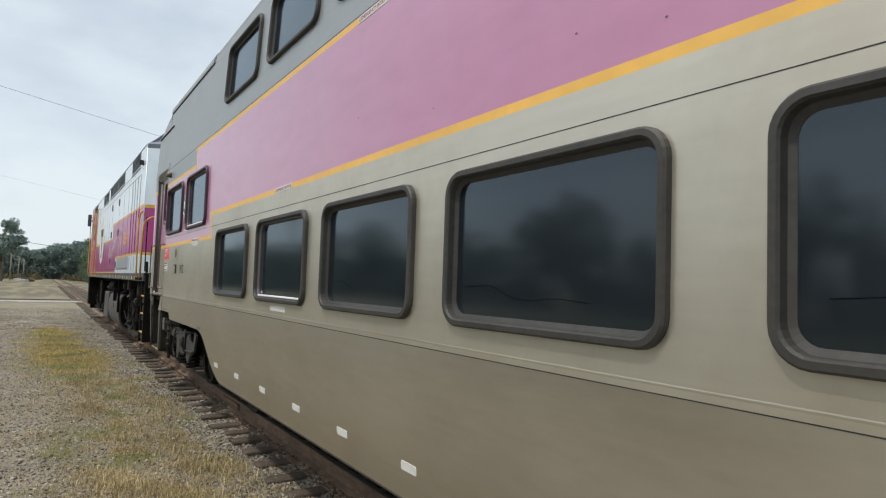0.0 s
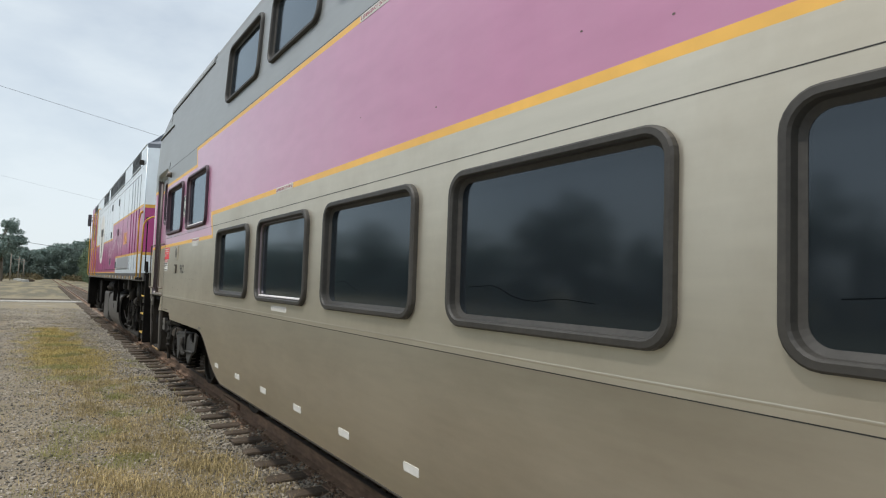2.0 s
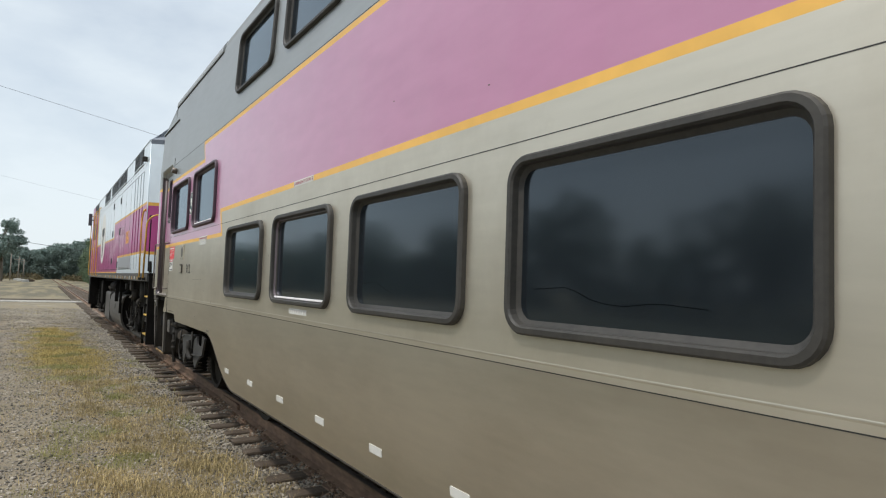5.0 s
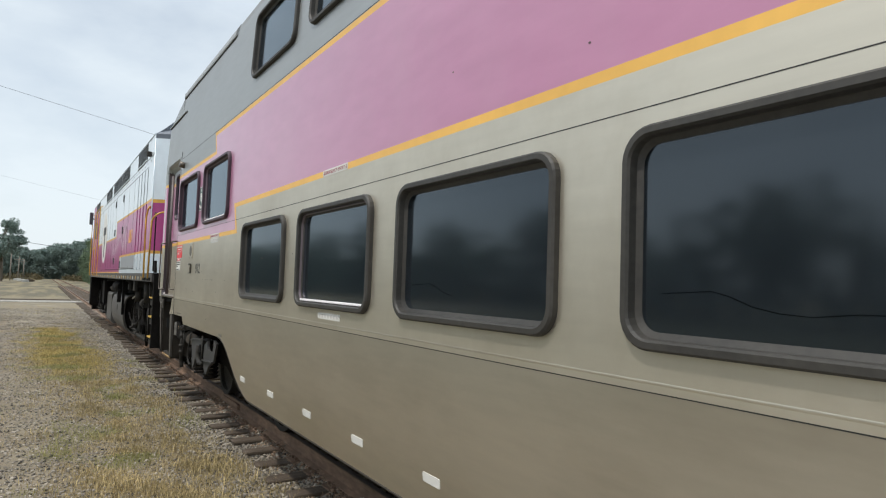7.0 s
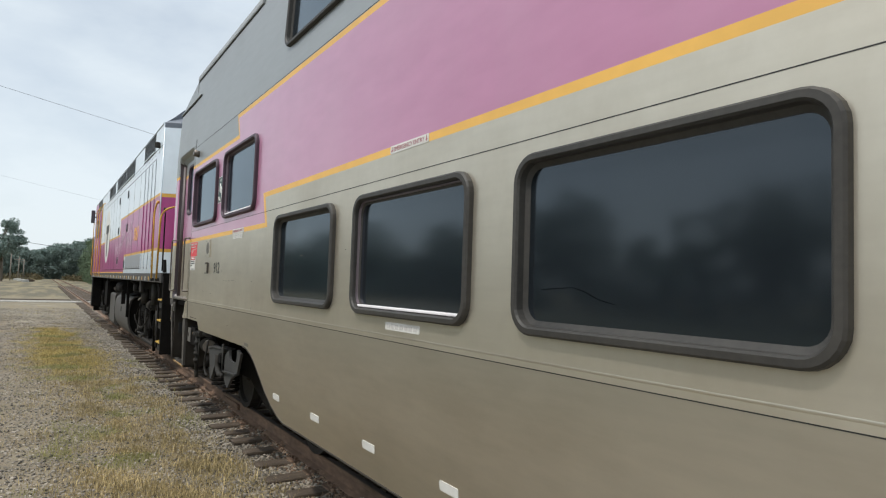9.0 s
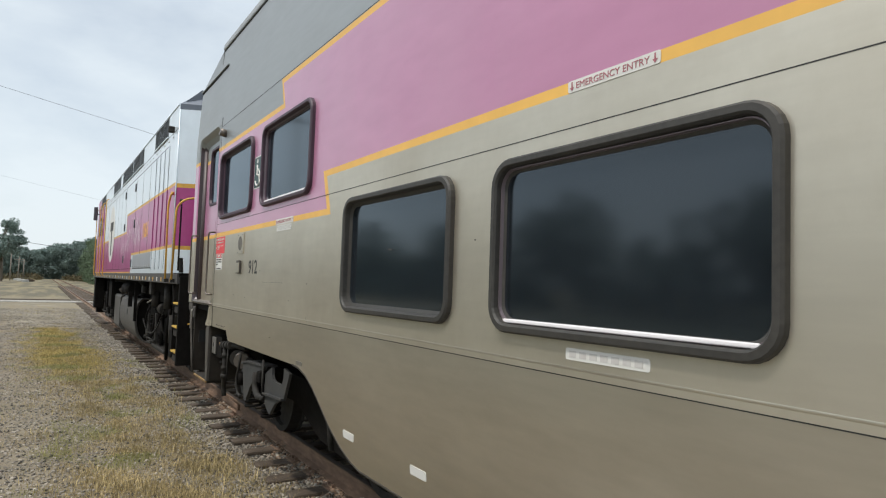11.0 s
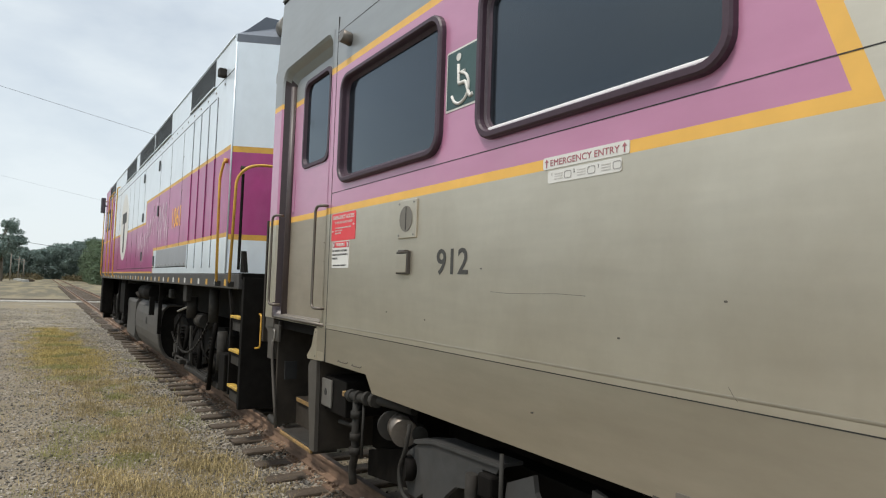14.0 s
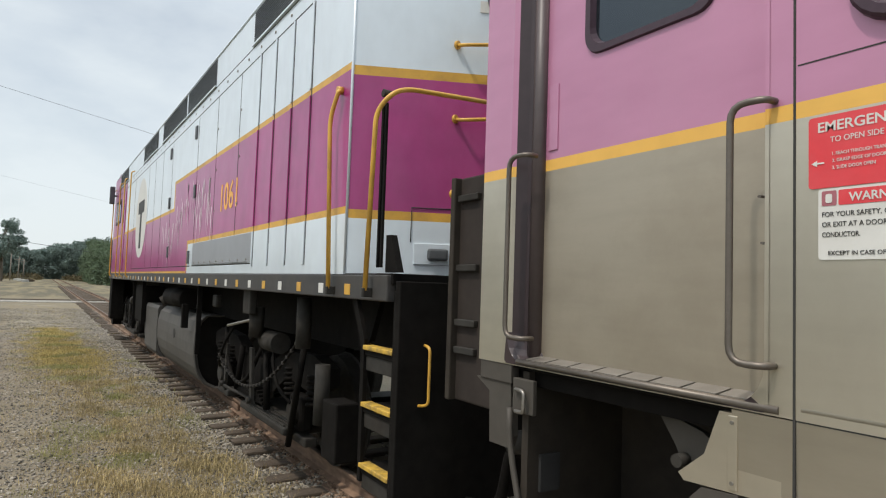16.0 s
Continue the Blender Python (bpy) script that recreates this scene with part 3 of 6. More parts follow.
def build_track():
    track = thing("track", "rusty railway track on weathered wooden ties", "railway track", (0, YC, 0), kind="structure")
    for side in (1, -1):
        yc = YC + side * 0.755
        prof = [(-0.07, -0.16), (0.07, -0.16), (0.07, -0.148), (0.012, -0.13), (0.009, -0.045), (0.034, -0.032), (0.036, -0.006), (0.028, 0), (-0.028, 0), (-0.036, -0.006), (-0.034, -0.032), (-0.009, -0.045), (-0.012, -0.13), (-0.07, -0.148)]
        rail = part("rail", prism([(yc + a, b) for a, b in prof], -40, 240, "x"), M_RUST, track, "rusty steel rail")
        part("running_surface", box(-40, 240, yc - 0.024, yc + 0.024, 0.0005, 0.003), M_RAILTOP, rail, "dull worn rail head")
    rng = random.Random(4)
    x = -8.05
    meshes = []
    for k in range(3):
        bm = box(-0.10, 0.10, -1.25, 1.25, -0.18, 0, 0.016)
        for v in bm.verts:
            v.co += Vector((0, rng.uniform(-0.02, 0.02), rng.uniform(-0.006, 0.006)))
        m = bpy.data.meshes.new("tie")
        bm.to_mesh(m)
        bm.free()
        m.materials.append(M_TIE)
        meshes.append(m)
    plate_bm = box(-0.09, 0.09, -0.16, 0.16, 0.0, 0.018, 0.004)
    for sx in (-0.05, 0.05):
        for sy in (-0.10, 0.10):
            quad_box(plate_bm, sx - 0.014, sx + 0.014, sy - 0.014, sy + 0.014, 0.01, 0.045)
    plate = bpy.data.meshes.new("tie_plate")
    plate_bm.to_mesh(plate)
    plate_bm.free()
    plate.materials.append(M_RUST)
    while x < 110:
        tie = new("tie", meshes[rng.randrange(3)])
        tie.parent = track
        tie.matrix_basis = pose(x + rng.uniform(-0.03, 0.03), rng.uniform(-0.06, 0.06), -0.166 + rng.uniform(-0.010, 0.010), 0, 0, rng.uniform(-1.5, 1.5))
        if 2 < x < 30:
            for side in (1, -1):
                p = new("tie_plate", plate)
                p.parent = track
                p.location = (tie.location.x, side * 0.755, -0.178)
        x += 0.505
    # a joint bar on the near rail
    for x in (9.6, 21.3):
        part("joint_bar", box(x - 0.45, x + 0.45, YC + 0.755 + 0.012, YC + 0.755 + 0.05, -0.12, -0.045, 0.008), M_RUST, track)


# ---- coach ----
WIN_X = [(-8.61 + 1.66 * k, -7.29 + 1.66 * k) for k in range(10)]      # lower windows, low x to high x
WZ0, WZ1 = 1.515, 2.255
UPZ0, UPZ1 = 3.725, 4.405
BODY_END, REAR_END = 12.87, -13.0
SADDLE = [(8.33, 9.645), (9.97, 11.295)]
SZ0, SZ1 = 2.375, 3.125


def lean(z):
    return max(0.0, z - 3.5) * 0.05


def stripes(x, z):
    """0 silver, 1 purple, 2 yellow: the coach's paint scheme."""
    lo, hi = (2.462, 3.43) if x < 8.0 else (2.180, 3.43) if x < 9.14 else (2.180, 3.195)
    if 7.995 < x < 8.055 and 2.18 < z < 2.507:
        return 2
    if 9.125 < x < 9.165 and 3.195 < z < 3.475:
        return 2
    if lo < z < lo + 0.045 or hi < z < hi + 0.045:
        return 2
    return 1 if lo < z < hi else 3 if z > 3.475 or (x > 9.17 and z > 3.24) else 0


def side_grid(xs, zs, hole, paint, slants=(), y=Y0, flip=False):
    bm = bmesh.new()
    rows = []
    for z in zs:
        row = []
        for x in xs:
            dx = 0.0
            for x0, x1, z0, z1, run in slants:
                if x0 <= x <= x1:
                    dx = run * (min(max((z - z0) / (z1 - z0), 0), 1) - 0.5)
            row.append(bm.verts.new((x + dx, y - lean(z), z)))
        rows.append(row)
    for i in range(len(zs) - 1):
        for j in range(len(xs) - 1):
            xm, zm = (xs[j] + xs[j + 1]) / 2, (zs[i] + zs[i + 1]) / 2
            if hole(xm, zm):
                continue
            f = bm.faces.new((rows[i][j], rows[i + 1][j], rows[i + 1][j + 1], rows[i][j + 1]))
            f.material_index = paint(xm, zm)
    for v in [v for v in bm.verts if not v.link_faces]:
        bm.verts.remove(v)
    return bm


def thicken(ob, t):
    m = ob.modifiers.new("thickness", "SOLIDIFY")
    m.thickness, m.offset = t, -1.0
    return ob


def window(coach, x0, x1, z0, z1, rubber=None, trim=False, r=0.115, deep=0.05):
    def loop(o, y, rr=r):
        return [(px, Y0 + y - lean(pz), pz) for px, pz in rrect(x0 + o, x1 - o, z0 + o, z1 - o, max(0.03, rr - o * 0.8), 6)]
    frame_ob = part("window_frame", band([loop(-0.004, -0.002), loop(-0.002, 0.024), loop(0.006, 0.033), loop(0.027, 0.034), loop(0.034, 0.024), loop(0.037, -0.006), loop(0.058, -0.017), loop(0.060, -deep - 0.01)]),
                    rubber or M_RUB, coach, "dark rubber window frame with rounded corners", smooth=False)
    if trim:
        part("trim", band([loop(0.036, -0.006), loop(0.039, 0.004), loop(0.043, 0.004), loop(0.046, -0.014)]), M_TRIM, frame_ob, "dull metal inner trim")
        # bottom run of the trim, much brighter than its other sides
        part("bottom_trim", box(x0 + 0.075, x1 - 0.075, Y0 - 0.016, Y0 + 0.006, z0 + 0.040, z0 + 0.056, 0.004), M_ALU, frame_ob, "bright white trim along the bottom")
    bm = bmesh.new()
    a = [bm.verts.new(p) for p in loop(0.055, -0.019)]
    b = [bm.verts.new((p[0], p[1] - 0.008, p[2])) for p in loop(0.055, -0.019)]
    bm.faces.new(a), bm.faces.new(b[::-1])
    for i in range(len(a)):
        bm.faces.new((a[i - 1], b[i - 1], b[i], a[i]))
    bmesh.ops.recalc_face_normals(bm, faces=bm.faces)
    g = part("glass", bm, M_GLASS, frame_ob, "dark tinted glass")
    return frame_ob


def tuck(bm):
    """The lower side curves in below the rubbing ridge."""
    for v in bm.verts:
        v.co.y -= 0.07 * max(0.0, 1.377 - v.co.z) ** 2
    return bm


def film_edge(w, x1, run):
    """Wavy lower edge of the tint film that has come loose inside a window."""
    waves = ((0.14, 0.186), (0.32, 0.197), (0.38, 0.183), (0.45, 0.156), (0.53, 0.141), (0.62, 0.136), (0.73, 0.149), (0.80, 0.150), (0.95, 0.140), (1.10, 0.146))
    pts = [(x1 - d, Y0 - 0.0185, WZ0 + h) for d, h in waves if d < 0.14 + run]
    return part("film_edge", tube(pts, 0.0013, 5), M_FILM, w, "thin dark wavy edge of loosened tint film")


def seam(coach, x0, x1, z, h=0.004):
    return part("panel_joint", box(x0, x1, Y0 + 0.0012 - lean(z), Y0 - 0.01 - lean(z), z - h / 2, z + h / 2), M_SEAM, coach)


def sticker(coach, name, x0, x1, z0, z1, material, label, y=0.003):
    return part(name, prism(rrect(min(x0, x1), max(x0, x1), z0, z1, 0.008, 2), Y0 + y, Y0 - 0.002), material, coach, label)


def build_coach():
    coach = thing("passenger_coach", "double-deck silver and purple railway coach with yellow stripes and dark windows", "railway coach", (0, YC, 0))
    holes = [(a + 0.036, b - 0.036, WZ0 + 0.036, WZ1 - 0.036) for a, b in WIN_X]
    holes += [(a + 0.036, b - 0.036, UPZ0 + 0.036, UPZ1 - 0.036) for a, b in WIN_X]
    holes += [(a + 0.036, b - 0.036, SZ0 + 0.036, SZ1 - 0.036) for a, b in SADDLE]
    door = (11.52, 12.67, 1.385, 3.53)
    holes.append(door)
    xs = sorted({REAR_END, BODY_END, 7.995, 8.055, 9.125, 9.165, 8.55, 11.75, *[h[0] for h in holes], *[h[1] for h in holes]})
    zs = sorted({1.381, 1.385, 1.51, 2.180, 2.225, 2.462, 2.507, 3.195, 3.240, 3.430, 3.475, 4.205, 4.49, 4.535, *[h[2] for h in holes], *[h[3] for h in holes]})

    def hole(x, z):
        if (z > 4.205 and x > 11.75) or (z > 4.49 and x > 8.55):
            return True
        return any(h[0] < x < h[1] and h[2] < z < h[3] for h in holes)

    slants = ((7.99, 8.06, 2.18, 2.507, 0.11), (9.12, 9.17, 3.195, 3.475, 0.09))
    thicken(part("side_wall", side_grid(xs, zs, hole, stripes, slants), [M_GREY, M_PINK, M_YEL, M_UPPER], coach, "silver side with wide faded purple band edged in yellow"), 0.045)
    far = 2 * YC - Y0
    part("far_side_wall", box(REAR_END, BODY_END, far, far + 0.05, 0.53, 4.14), M_GREY, coach)
    # lower skirt with the cut-out over the truck
    arch = [(7.42, 0.53), (7.55, 0.555), (7.72, 0.62), (7.88, 0.71), (8.03, 0.82), (8.19, 0.93), (8.33, 1.00), (8.50, 1.042), (8.62, 1.048)]
    skirt = [(REAR_END, 0.53)] + arch + [(10.69, 1.048), (10.78, 1.15), (11.62, 1.15), (11.62, 1.377), (REAR_END, 1.377)]
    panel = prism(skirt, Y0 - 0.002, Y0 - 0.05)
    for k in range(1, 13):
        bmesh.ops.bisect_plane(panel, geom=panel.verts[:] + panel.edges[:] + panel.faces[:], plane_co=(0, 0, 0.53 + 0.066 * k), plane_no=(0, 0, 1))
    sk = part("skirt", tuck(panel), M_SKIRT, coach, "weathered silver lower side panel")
    for x0, x1 in ((11.05, 11.20), (10.84, 10.97)):
        part("handle_strip", tube(bent([(x0, Y0 - 0.006, 1.19), (x0, Y0 + 0.004, 1.182), (x1, Y0 + 0.004, 1.182), (x1, Y0 - 0.006, 1.19)], 0.006, 2), 0.003, 5), M_SCUFF, sk)
    part("skirt_lip", tuck(tube([(x, Y0 - 0.012, z) for x, z in [(REAR_END, 0.535)] + arch], 0.014, 6)), M_PLATE, sk)
    part("rubbing_ridge", tube([(REAR_END, Y0 - 0.0185, 1.410), (11.42, Y0 - 0.0185, 1.410)], 0.020, 12), M_GREY, coach, "pressed ridge in the side panel")
    part("panel_joint", box(REAR_END, 11.44, Y0 - 0.001, Y0 - 0.02, 1.3765, 1.3815), M_SEAM, coach)
    for x0, x1, z in ((REAR_END, 11.43, 2.325), (REAR_END, 11.44, 3.482)):
        seam(coach, x0, x1, z)
    part("panel_joint", box(11.435, 11.442, Y0 + 0.0012, Y0 - 0.01, 1.15, 3.60), M_SEAM, coach)
    # roof in three heights
    def roof(name, x0, x1, zt, label, rise):
        h = lean(zt)
        half = [(Y0 - h, zt - 0.03), (Y0 - h - 0.01, zt), (Y0 - h - 0.03, zt + rise * 0.30), (Y0 - h - 0.10, zt + rise * 0.62), (Y0 - h - 0.32, zt + rise * 0.86), (Y0 - 0.9, zt + rise * 0.97), (YC, zt + rise)]
        full = half + [(2 * YC - a, b) for a, b in half[-2::-1]]
        return part(name, prism(full, x0, x1, "x"), M_ROOF, coach, label, smooth=False)
    main = roof("roof", REAR_END, 8.55, 4.535, "grey ridged roof", 0.25)
    for k, (dy, dz) in enumerate(((0.02, 0.04), (0.045, 0.085), (0.085, 0.13), (0.15, 0.165))):
        part("roof_rib", box(REAR_END, 8.52, Y0 - lean(4.535) - dy - 0.012, Y0 - lean(4.535) - dy + 0.012, 4.535 + dz - 0.03, 4.535 + dz + 0.02, 0.004), M_ROOF, main)
    roof("roof", 8.55, 11.75, 4.49, "smooth grey roof section", 0.20)
    yl = Y0 - lean(4.49)
    cover = part("roof_edge_cover", prism([(yl + 0.014, 4.497), (yl + 0.018, 4.515), (yl + 0.010, 4.57), (yl - 0.03, 4.64), (yl - 0.10, 4.66), (yl - 0.10, 4.497)], 8.57, 11.73, "x"), M_ROOF, coach, "folded grey cover along the roof edge")
    # dark strip drawn as the shadow line below the cover
    part("shade_strip", box(8.57, 11.75, yl - 0.01, yl + 0.006, 4.484, 4.495), M_SEAM, cover)
    for x in (8.62, 9.55, 10.5, 11.45):
        part("lifting_lug", box(x, x + 0.09, yl - 0.09, yl - 0.07, 4.64, 4.70, 0.01), M_ROOF, cover)
    # the end slopes down to the corner over a short drip rail
    part("end_side_panel", prism([(11.752, 4.207), (BODY_END, 4.207), (BODY_END, 4.255), (11.752, 4.488)], Y0 - lean(4.3), Y0 - lean(4.3) - 0.045), M_UPPER, coach)
    part("roof", prism([(11.752, 4.16), (BODY_END, 4.16), (BODY_END, 4.262), (11.752, 4.50)], Y0 - 0.06, far + 0.06), M_ROOF, coach, "sloping grey roof at the coach end")
    drip = part("drip_rail", box(11.42, BODY_END, Y0 - lean(4.235) - 0.004, Y0 - lean(4.235) + 0.020, 4.230, 4.248, 0.004), M_UPPER, coach, "short drip rail above the door")
    # dark strip drawn as the shadow under the drip rail
    part("shade_strip", box(11.42, BODY_END, Y0 - lean(4.225) - 0.004, Y0 - lean(4.225) + 0.006, 4.218, 4.2295), M_SEAM, drip)
    part("end_corner", box(12.78, BODY_END - 0.002, Y0 - 0.05, far + 0.05, 3.60, 4.20), M_UPPER, coach)
    part("end_wall", box(12.80, 12.868, Y0 - 0.045, far + 0.05, 1.28, 3.62), M_GREY, coach)
    part("floor_plate", box(REAR_END, BODY_END - 0.02, Y0 - 0.06, far + 0.06, 1.30, 1.36), M_DARK, coach)
    part("deck_plate", box(REAR_END, 8.0, Y0 - 0.06, far + 0.06, 2.9, 2.96), M_BLACKBOX, coach)
    part("lower_floor", box(REAR_END, 7.5, Y0 - 0.06, far + 0.06, 0.54, 0.60), M_DARK, coach)
    # unseen black sheet down the middle, added to keep the windows dark
    part("window_backing", box(REAR_END, 12.0, YC - 0.05, YC + 0.05, 0.6, 4.1), M_BLACKBOX, coach)
    part("rear_wall", box(REAR_END, REAR_END + 0.05, Y0 - 0.05, far + 0.05, 0.55, 4.5), M_GREY, coach)
    # windows
    for k, (a, b) in enumerate(WIN_X):
        w = window(coach, a, b, WZ0, WZ1, trim=(k == 8))
        if k < 8:
            film_edge(w, b, 0.42 if k == 7 else 0.95)
        window(coach, a, b, UPZ0, UPZ1)
    window(coach, *SADDLE[0], SZ0, SZ1, M_RUB_P, True)
    window(coach, *SADDLE[1], SZ0, SZ1, M_RUB_P)
    build_door(coach)
    build_steps(coach)
    # row of white plates low on the skirt
    for k in range(9):
        x = 7.55 - 0.901 * k
        part("reflector", tuck(prism(rrect(x - 0.083, x + 0.083, 0.697, 0.747, 0.008, 2), Y0 + 0.001, Y0 - 0.004)), M_WHITE, coach, "small white reflective plate")
    build_signs(coach)
    build_coach_truck(coach)
    return coach


def build_door(coach):
    x0, x1, z0, z1 = 11.52, 12.67, 1.385, 3.53

    def loop(o, y, r):
        return [(px, Y0 + y, pz) for px, pz in rrect(x0 + (o if o < 0 else 0.25 * o), x1 - o, z0, z1 - o, r, 6)]
    bm = band([loop(-0.012, 0.002, 0.02), loop(0.0, 0.003, 0.13), loop(0.02, -0.012, 0.13), loop(0.05, -0.05, 0.12), loop(0.13, -0.10, 0.12)])
    for zc in (2.180, 2.225, 3.195, 3.240):
        bmesh.ops.bisect_plane(bm, geom=bm.verts[:] + bm.edges[:] + bm.faces[:], plane_co=(0, 0, zc), plane_no=(0, 0, 1))
    # inner jamb and sill-corner faces: the recess's shade is given as dark colour
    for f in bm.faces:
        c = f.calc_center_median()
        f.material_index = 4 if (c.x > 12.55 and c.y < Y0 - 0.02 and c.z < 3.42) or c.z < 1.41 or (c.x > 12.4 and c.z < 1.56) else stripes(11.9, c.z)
    part("door_surround", bm, [M_GREY, M_PINK, M_YEL, M_UPPER, M_JAMB_SHADE], coach, "recessed rounded door surround")
    ym = Y0 - 0.085
    wx0, wx1, wz0, wz1 = 11.73, 12.32, 2.620, 3.36
    xs = [x0, wx0 + 0.03, wx1 - 0.03, x1]
    zs = sorted({z0, 2.198, 2.245, wz0 + 0.03, wz1 - 0.03, 3.195, 3.240, z1})
    leaf = part("door", side_grid(xs, zs, lambda x, z: wx0 < x < wx1 and wz0 < z < wz1, lambda x, z: stripes(11.9, z - 0.02 if z < 2.8 else z), y=ym), [M_DOOR, M_PINK, M_YEL, M_UPPER], coach,
                "closed sliding door, purple above and silver below a yellow stripe")
    thicken(leaf, 0.04)

    def lp(o, y):
        return [(px, ym + y, pz) for px, pz in rrect(wx0 + o, wx1 - o, wz0 + o, wz1 - o, 0.08, 5)]
    fr = part("door_window", band([lp(0, 0), lp(0.004, 0.012), lp(0.03, 0.012), lp(0.04, -0.02)]), M_RUB_P, leaf, "rounded window in the door")
    bm = bmesh.new()
    bm.faces.new([bm.verts.new(p) for p in lp(0.036, -0.014)][::-1])
    part("glass", bm, M_GLASS, fr)
    part("latch_cover", box(12.47, 12.525, ym - 0.004, ym + 0.006, 2.28, 2.56, 0.003), M_PINK, leaf)
    # shiny rounded door edge post and grab rails
    part("door_post", tube([(12.575, Y0 - 0.075, 1.42), (12.575, Y0 - 0.075, 3.38)], 0.032, 10), mat("dark_polished_post", (0.075, 0.055, 0.054), 0.45, 0.0, 0.15, 20, 2, dirt=0.4, dirt_color=(0.03, 0.025, 0.022), dirt_scale=3), coach, "dark polished door edge")
    for x, z0r, z1r in ((12.615, 1.50, 2.25), (11.593, 1.515, 2.242)):
        pts = [(x - 0.10, Y0 - 0.01, z1r), (x - 0.10, Y0 + 0.045, z1r), (x, Y0 + 0.055, z1r), (x, Y0 + 0.055, z0r), (x - 0.10, Y0 + 0.045, z0r), (x - 0.10, Y0 - 0.01, z0r)]
        part("grab_rail", tube(bent(pts, 0.05), 0.0105, 8), M_RAIL, coach, "bent steel grab rail beside the door")
    for x, z in [(2.864, 2.633), (1.799, 2.691), (3.817, 2.776), (1.375, 2.611), (10.523, 1.542), (9.596, 1.786), (8.767, 1.542), (9.216, 1.207), (11.537, 1.982), (11.528, 1.85), (6.145, 1.92), (8.36, 1.683), (7.023, 1.902), (10.086, 1.523)]:
        part("scuff", prism(rrect(x - 0.006, x + 0.006, z - 0.0035, z + 0.0035, 0.003, 2), Y0 - 0.02, Y0 + 0.0015), M_SCUFF, coach)
    for pts in ([(8.350, 1.438), (8.336, 1.418), (8.320, 1.400)], [(9.52, 1.683), (9.40, 1.679), (9.27, 1.681), (9.09, 1.686), (8.93, 1.682)],
                [(11.513, 1.905), (11.520, 1.80), (11.512, 1.73)]):
        part("scratch", tube([(x, Y0 + 0.0004, z) for x, z in pts], 0.0007, 4), M_SCUFF, coach, "thin dark scratch")
    # lamp above the door window and bracket on the corner
    part("marker_lamp", cyl((11.22, Y0 + 0.03, 3.37), (0, 1, 0.2), 0.045, 0.08, 12), M_RAIL, coach, "small steel marker lamp")
    part("corner_bracket", box(12.86, 12.96, Y0 - 0.02, Y0 - 0.06, 3.50, 3.60, 0.008), M_STEEL, coach)


def build_steps(coach):
    # ribbed door sill with a rounded nosing
    for k in range(8):
        x = 11.55 + 0.127 * k
        part("sill_plate", prism([(Y0 - 0.09, 1.425), (Y0 - 0.01, 1.412), (Y0 - 0.01, 1.395), (Y0 - 0.09, 1.395)], x, x + 0.116, "x"), M_PLATE2, coach)
    part("sill_base", box(11.50, 12.64, Y0 - 0.10, Y0 - 0.014, 1.37, 1.405), M_DARK, coach)
    part("sill_nosing", tube([(11.48, Y0 - 0.004, 1.398), (12.60, Y0 - 0.004, 1.398)], 0.012, 10), M_RAIL, coach, "rounded steel door sill edge")
    # corner post below the door and its bracket
    part("corner_post", box(12.64, 12.86, Y0 - 0.05, Y0 - 0.004, 1.30, 1.40, 0.004), M_PLATE, coach)
    part("corner_bracket", prism([(12.66, 1.03), (12.79, 1.03), (12.80, 1.25), (12.90, 1.30), (12.65, 1.315), (12.64, 1.08)], Y0 - 0.05, Y0 - 0.012), M_PLATE, coach)
    part("latch", tube(bent([(12.60, Y0 + 0.0, 1.285), (12.53, Y0 + 0.015, 1.285), (12.53, Y0 + 0.015, 1.20), (12.60, Y0 + 0.0, 1.195)], 0.02), 0.009, 6), M_STEEL, coach)
    part("latch_plate", box(12.50, 12.63, Y0 - 0.03, Y0 - 0.008, 1.19, 1.33, 0.004), M_PLATE, coach)
    part("stair_edge", tube(bent([(12.65, Y0 - 0.01, 1.20), (12.64, Y0 - 0.01, 1.03), (12.57, Y0 - 0.01, 0.81), (12.46, Y0 - 0.01, 0.49)], 0.1), 0.013, 8), M_PLATE, coach)
    # stairwell: back, sides, treads
    part("stairwell_back", box(11.63, 12.62, Y0 - 0.62, Y0 - 0.58, 0.45, 1.36), M_WELL, coach)
    part("stairwell_side", box(12.55, 12.59, Y0 - 0.60, Y0 - 0.03, 0.50, 1.36), M_WELL, coach)
    part("stairwell_panel", prism([(11.58, 0.50), (11.67, 0.50), (11.72, 0.80), (11.75, 1.0), (11.76, 1.09), (11.72, 1.13), (11.60, 1.14), (11.59, 1.0)], Y0 - 0.035, Y0 - 0.006), M_PLATE, coach, "grey folded side panel of the steps")
    post = part("post_panel", prism([(11.475, 1.15), (11.60, 1.142), (11.78, 1.135), (11.80, 1.155), (11.71, 1.23), (11.66, 1.365), (11.475, 1.372)], Y0 - 0.03, Y0 - 0.004), M_GREY, coach, "silver panel below the door post")
    part("strap", box(11.60, 11.63, Y0 - 0.006, Y0 + 0.002, 1.15, 1.36, 0.003), M_GREY, post)
    for z in (1.17, 1.34):
        part("bolt", cyl((11.615, Y0 + 0.003, z), (0, 1, 0), 0.006, 0.006, 8), M_STEEL, post)
    part("stairwell_side", box(11.59, 11.62, Y0 - 0.60, Y0 - 0.04, 0.50, 1.36), M_WELL, coach)
    part("hinge_arm", prism([(11.98, 1.31), (11.80, 1.265), (11.76, 1.24), (11.80, 1.17), (11.88, 1.16), (11.90, 1.20)], Y0 - 0.14, Y0 - 0.12), M_PLATE, coach)
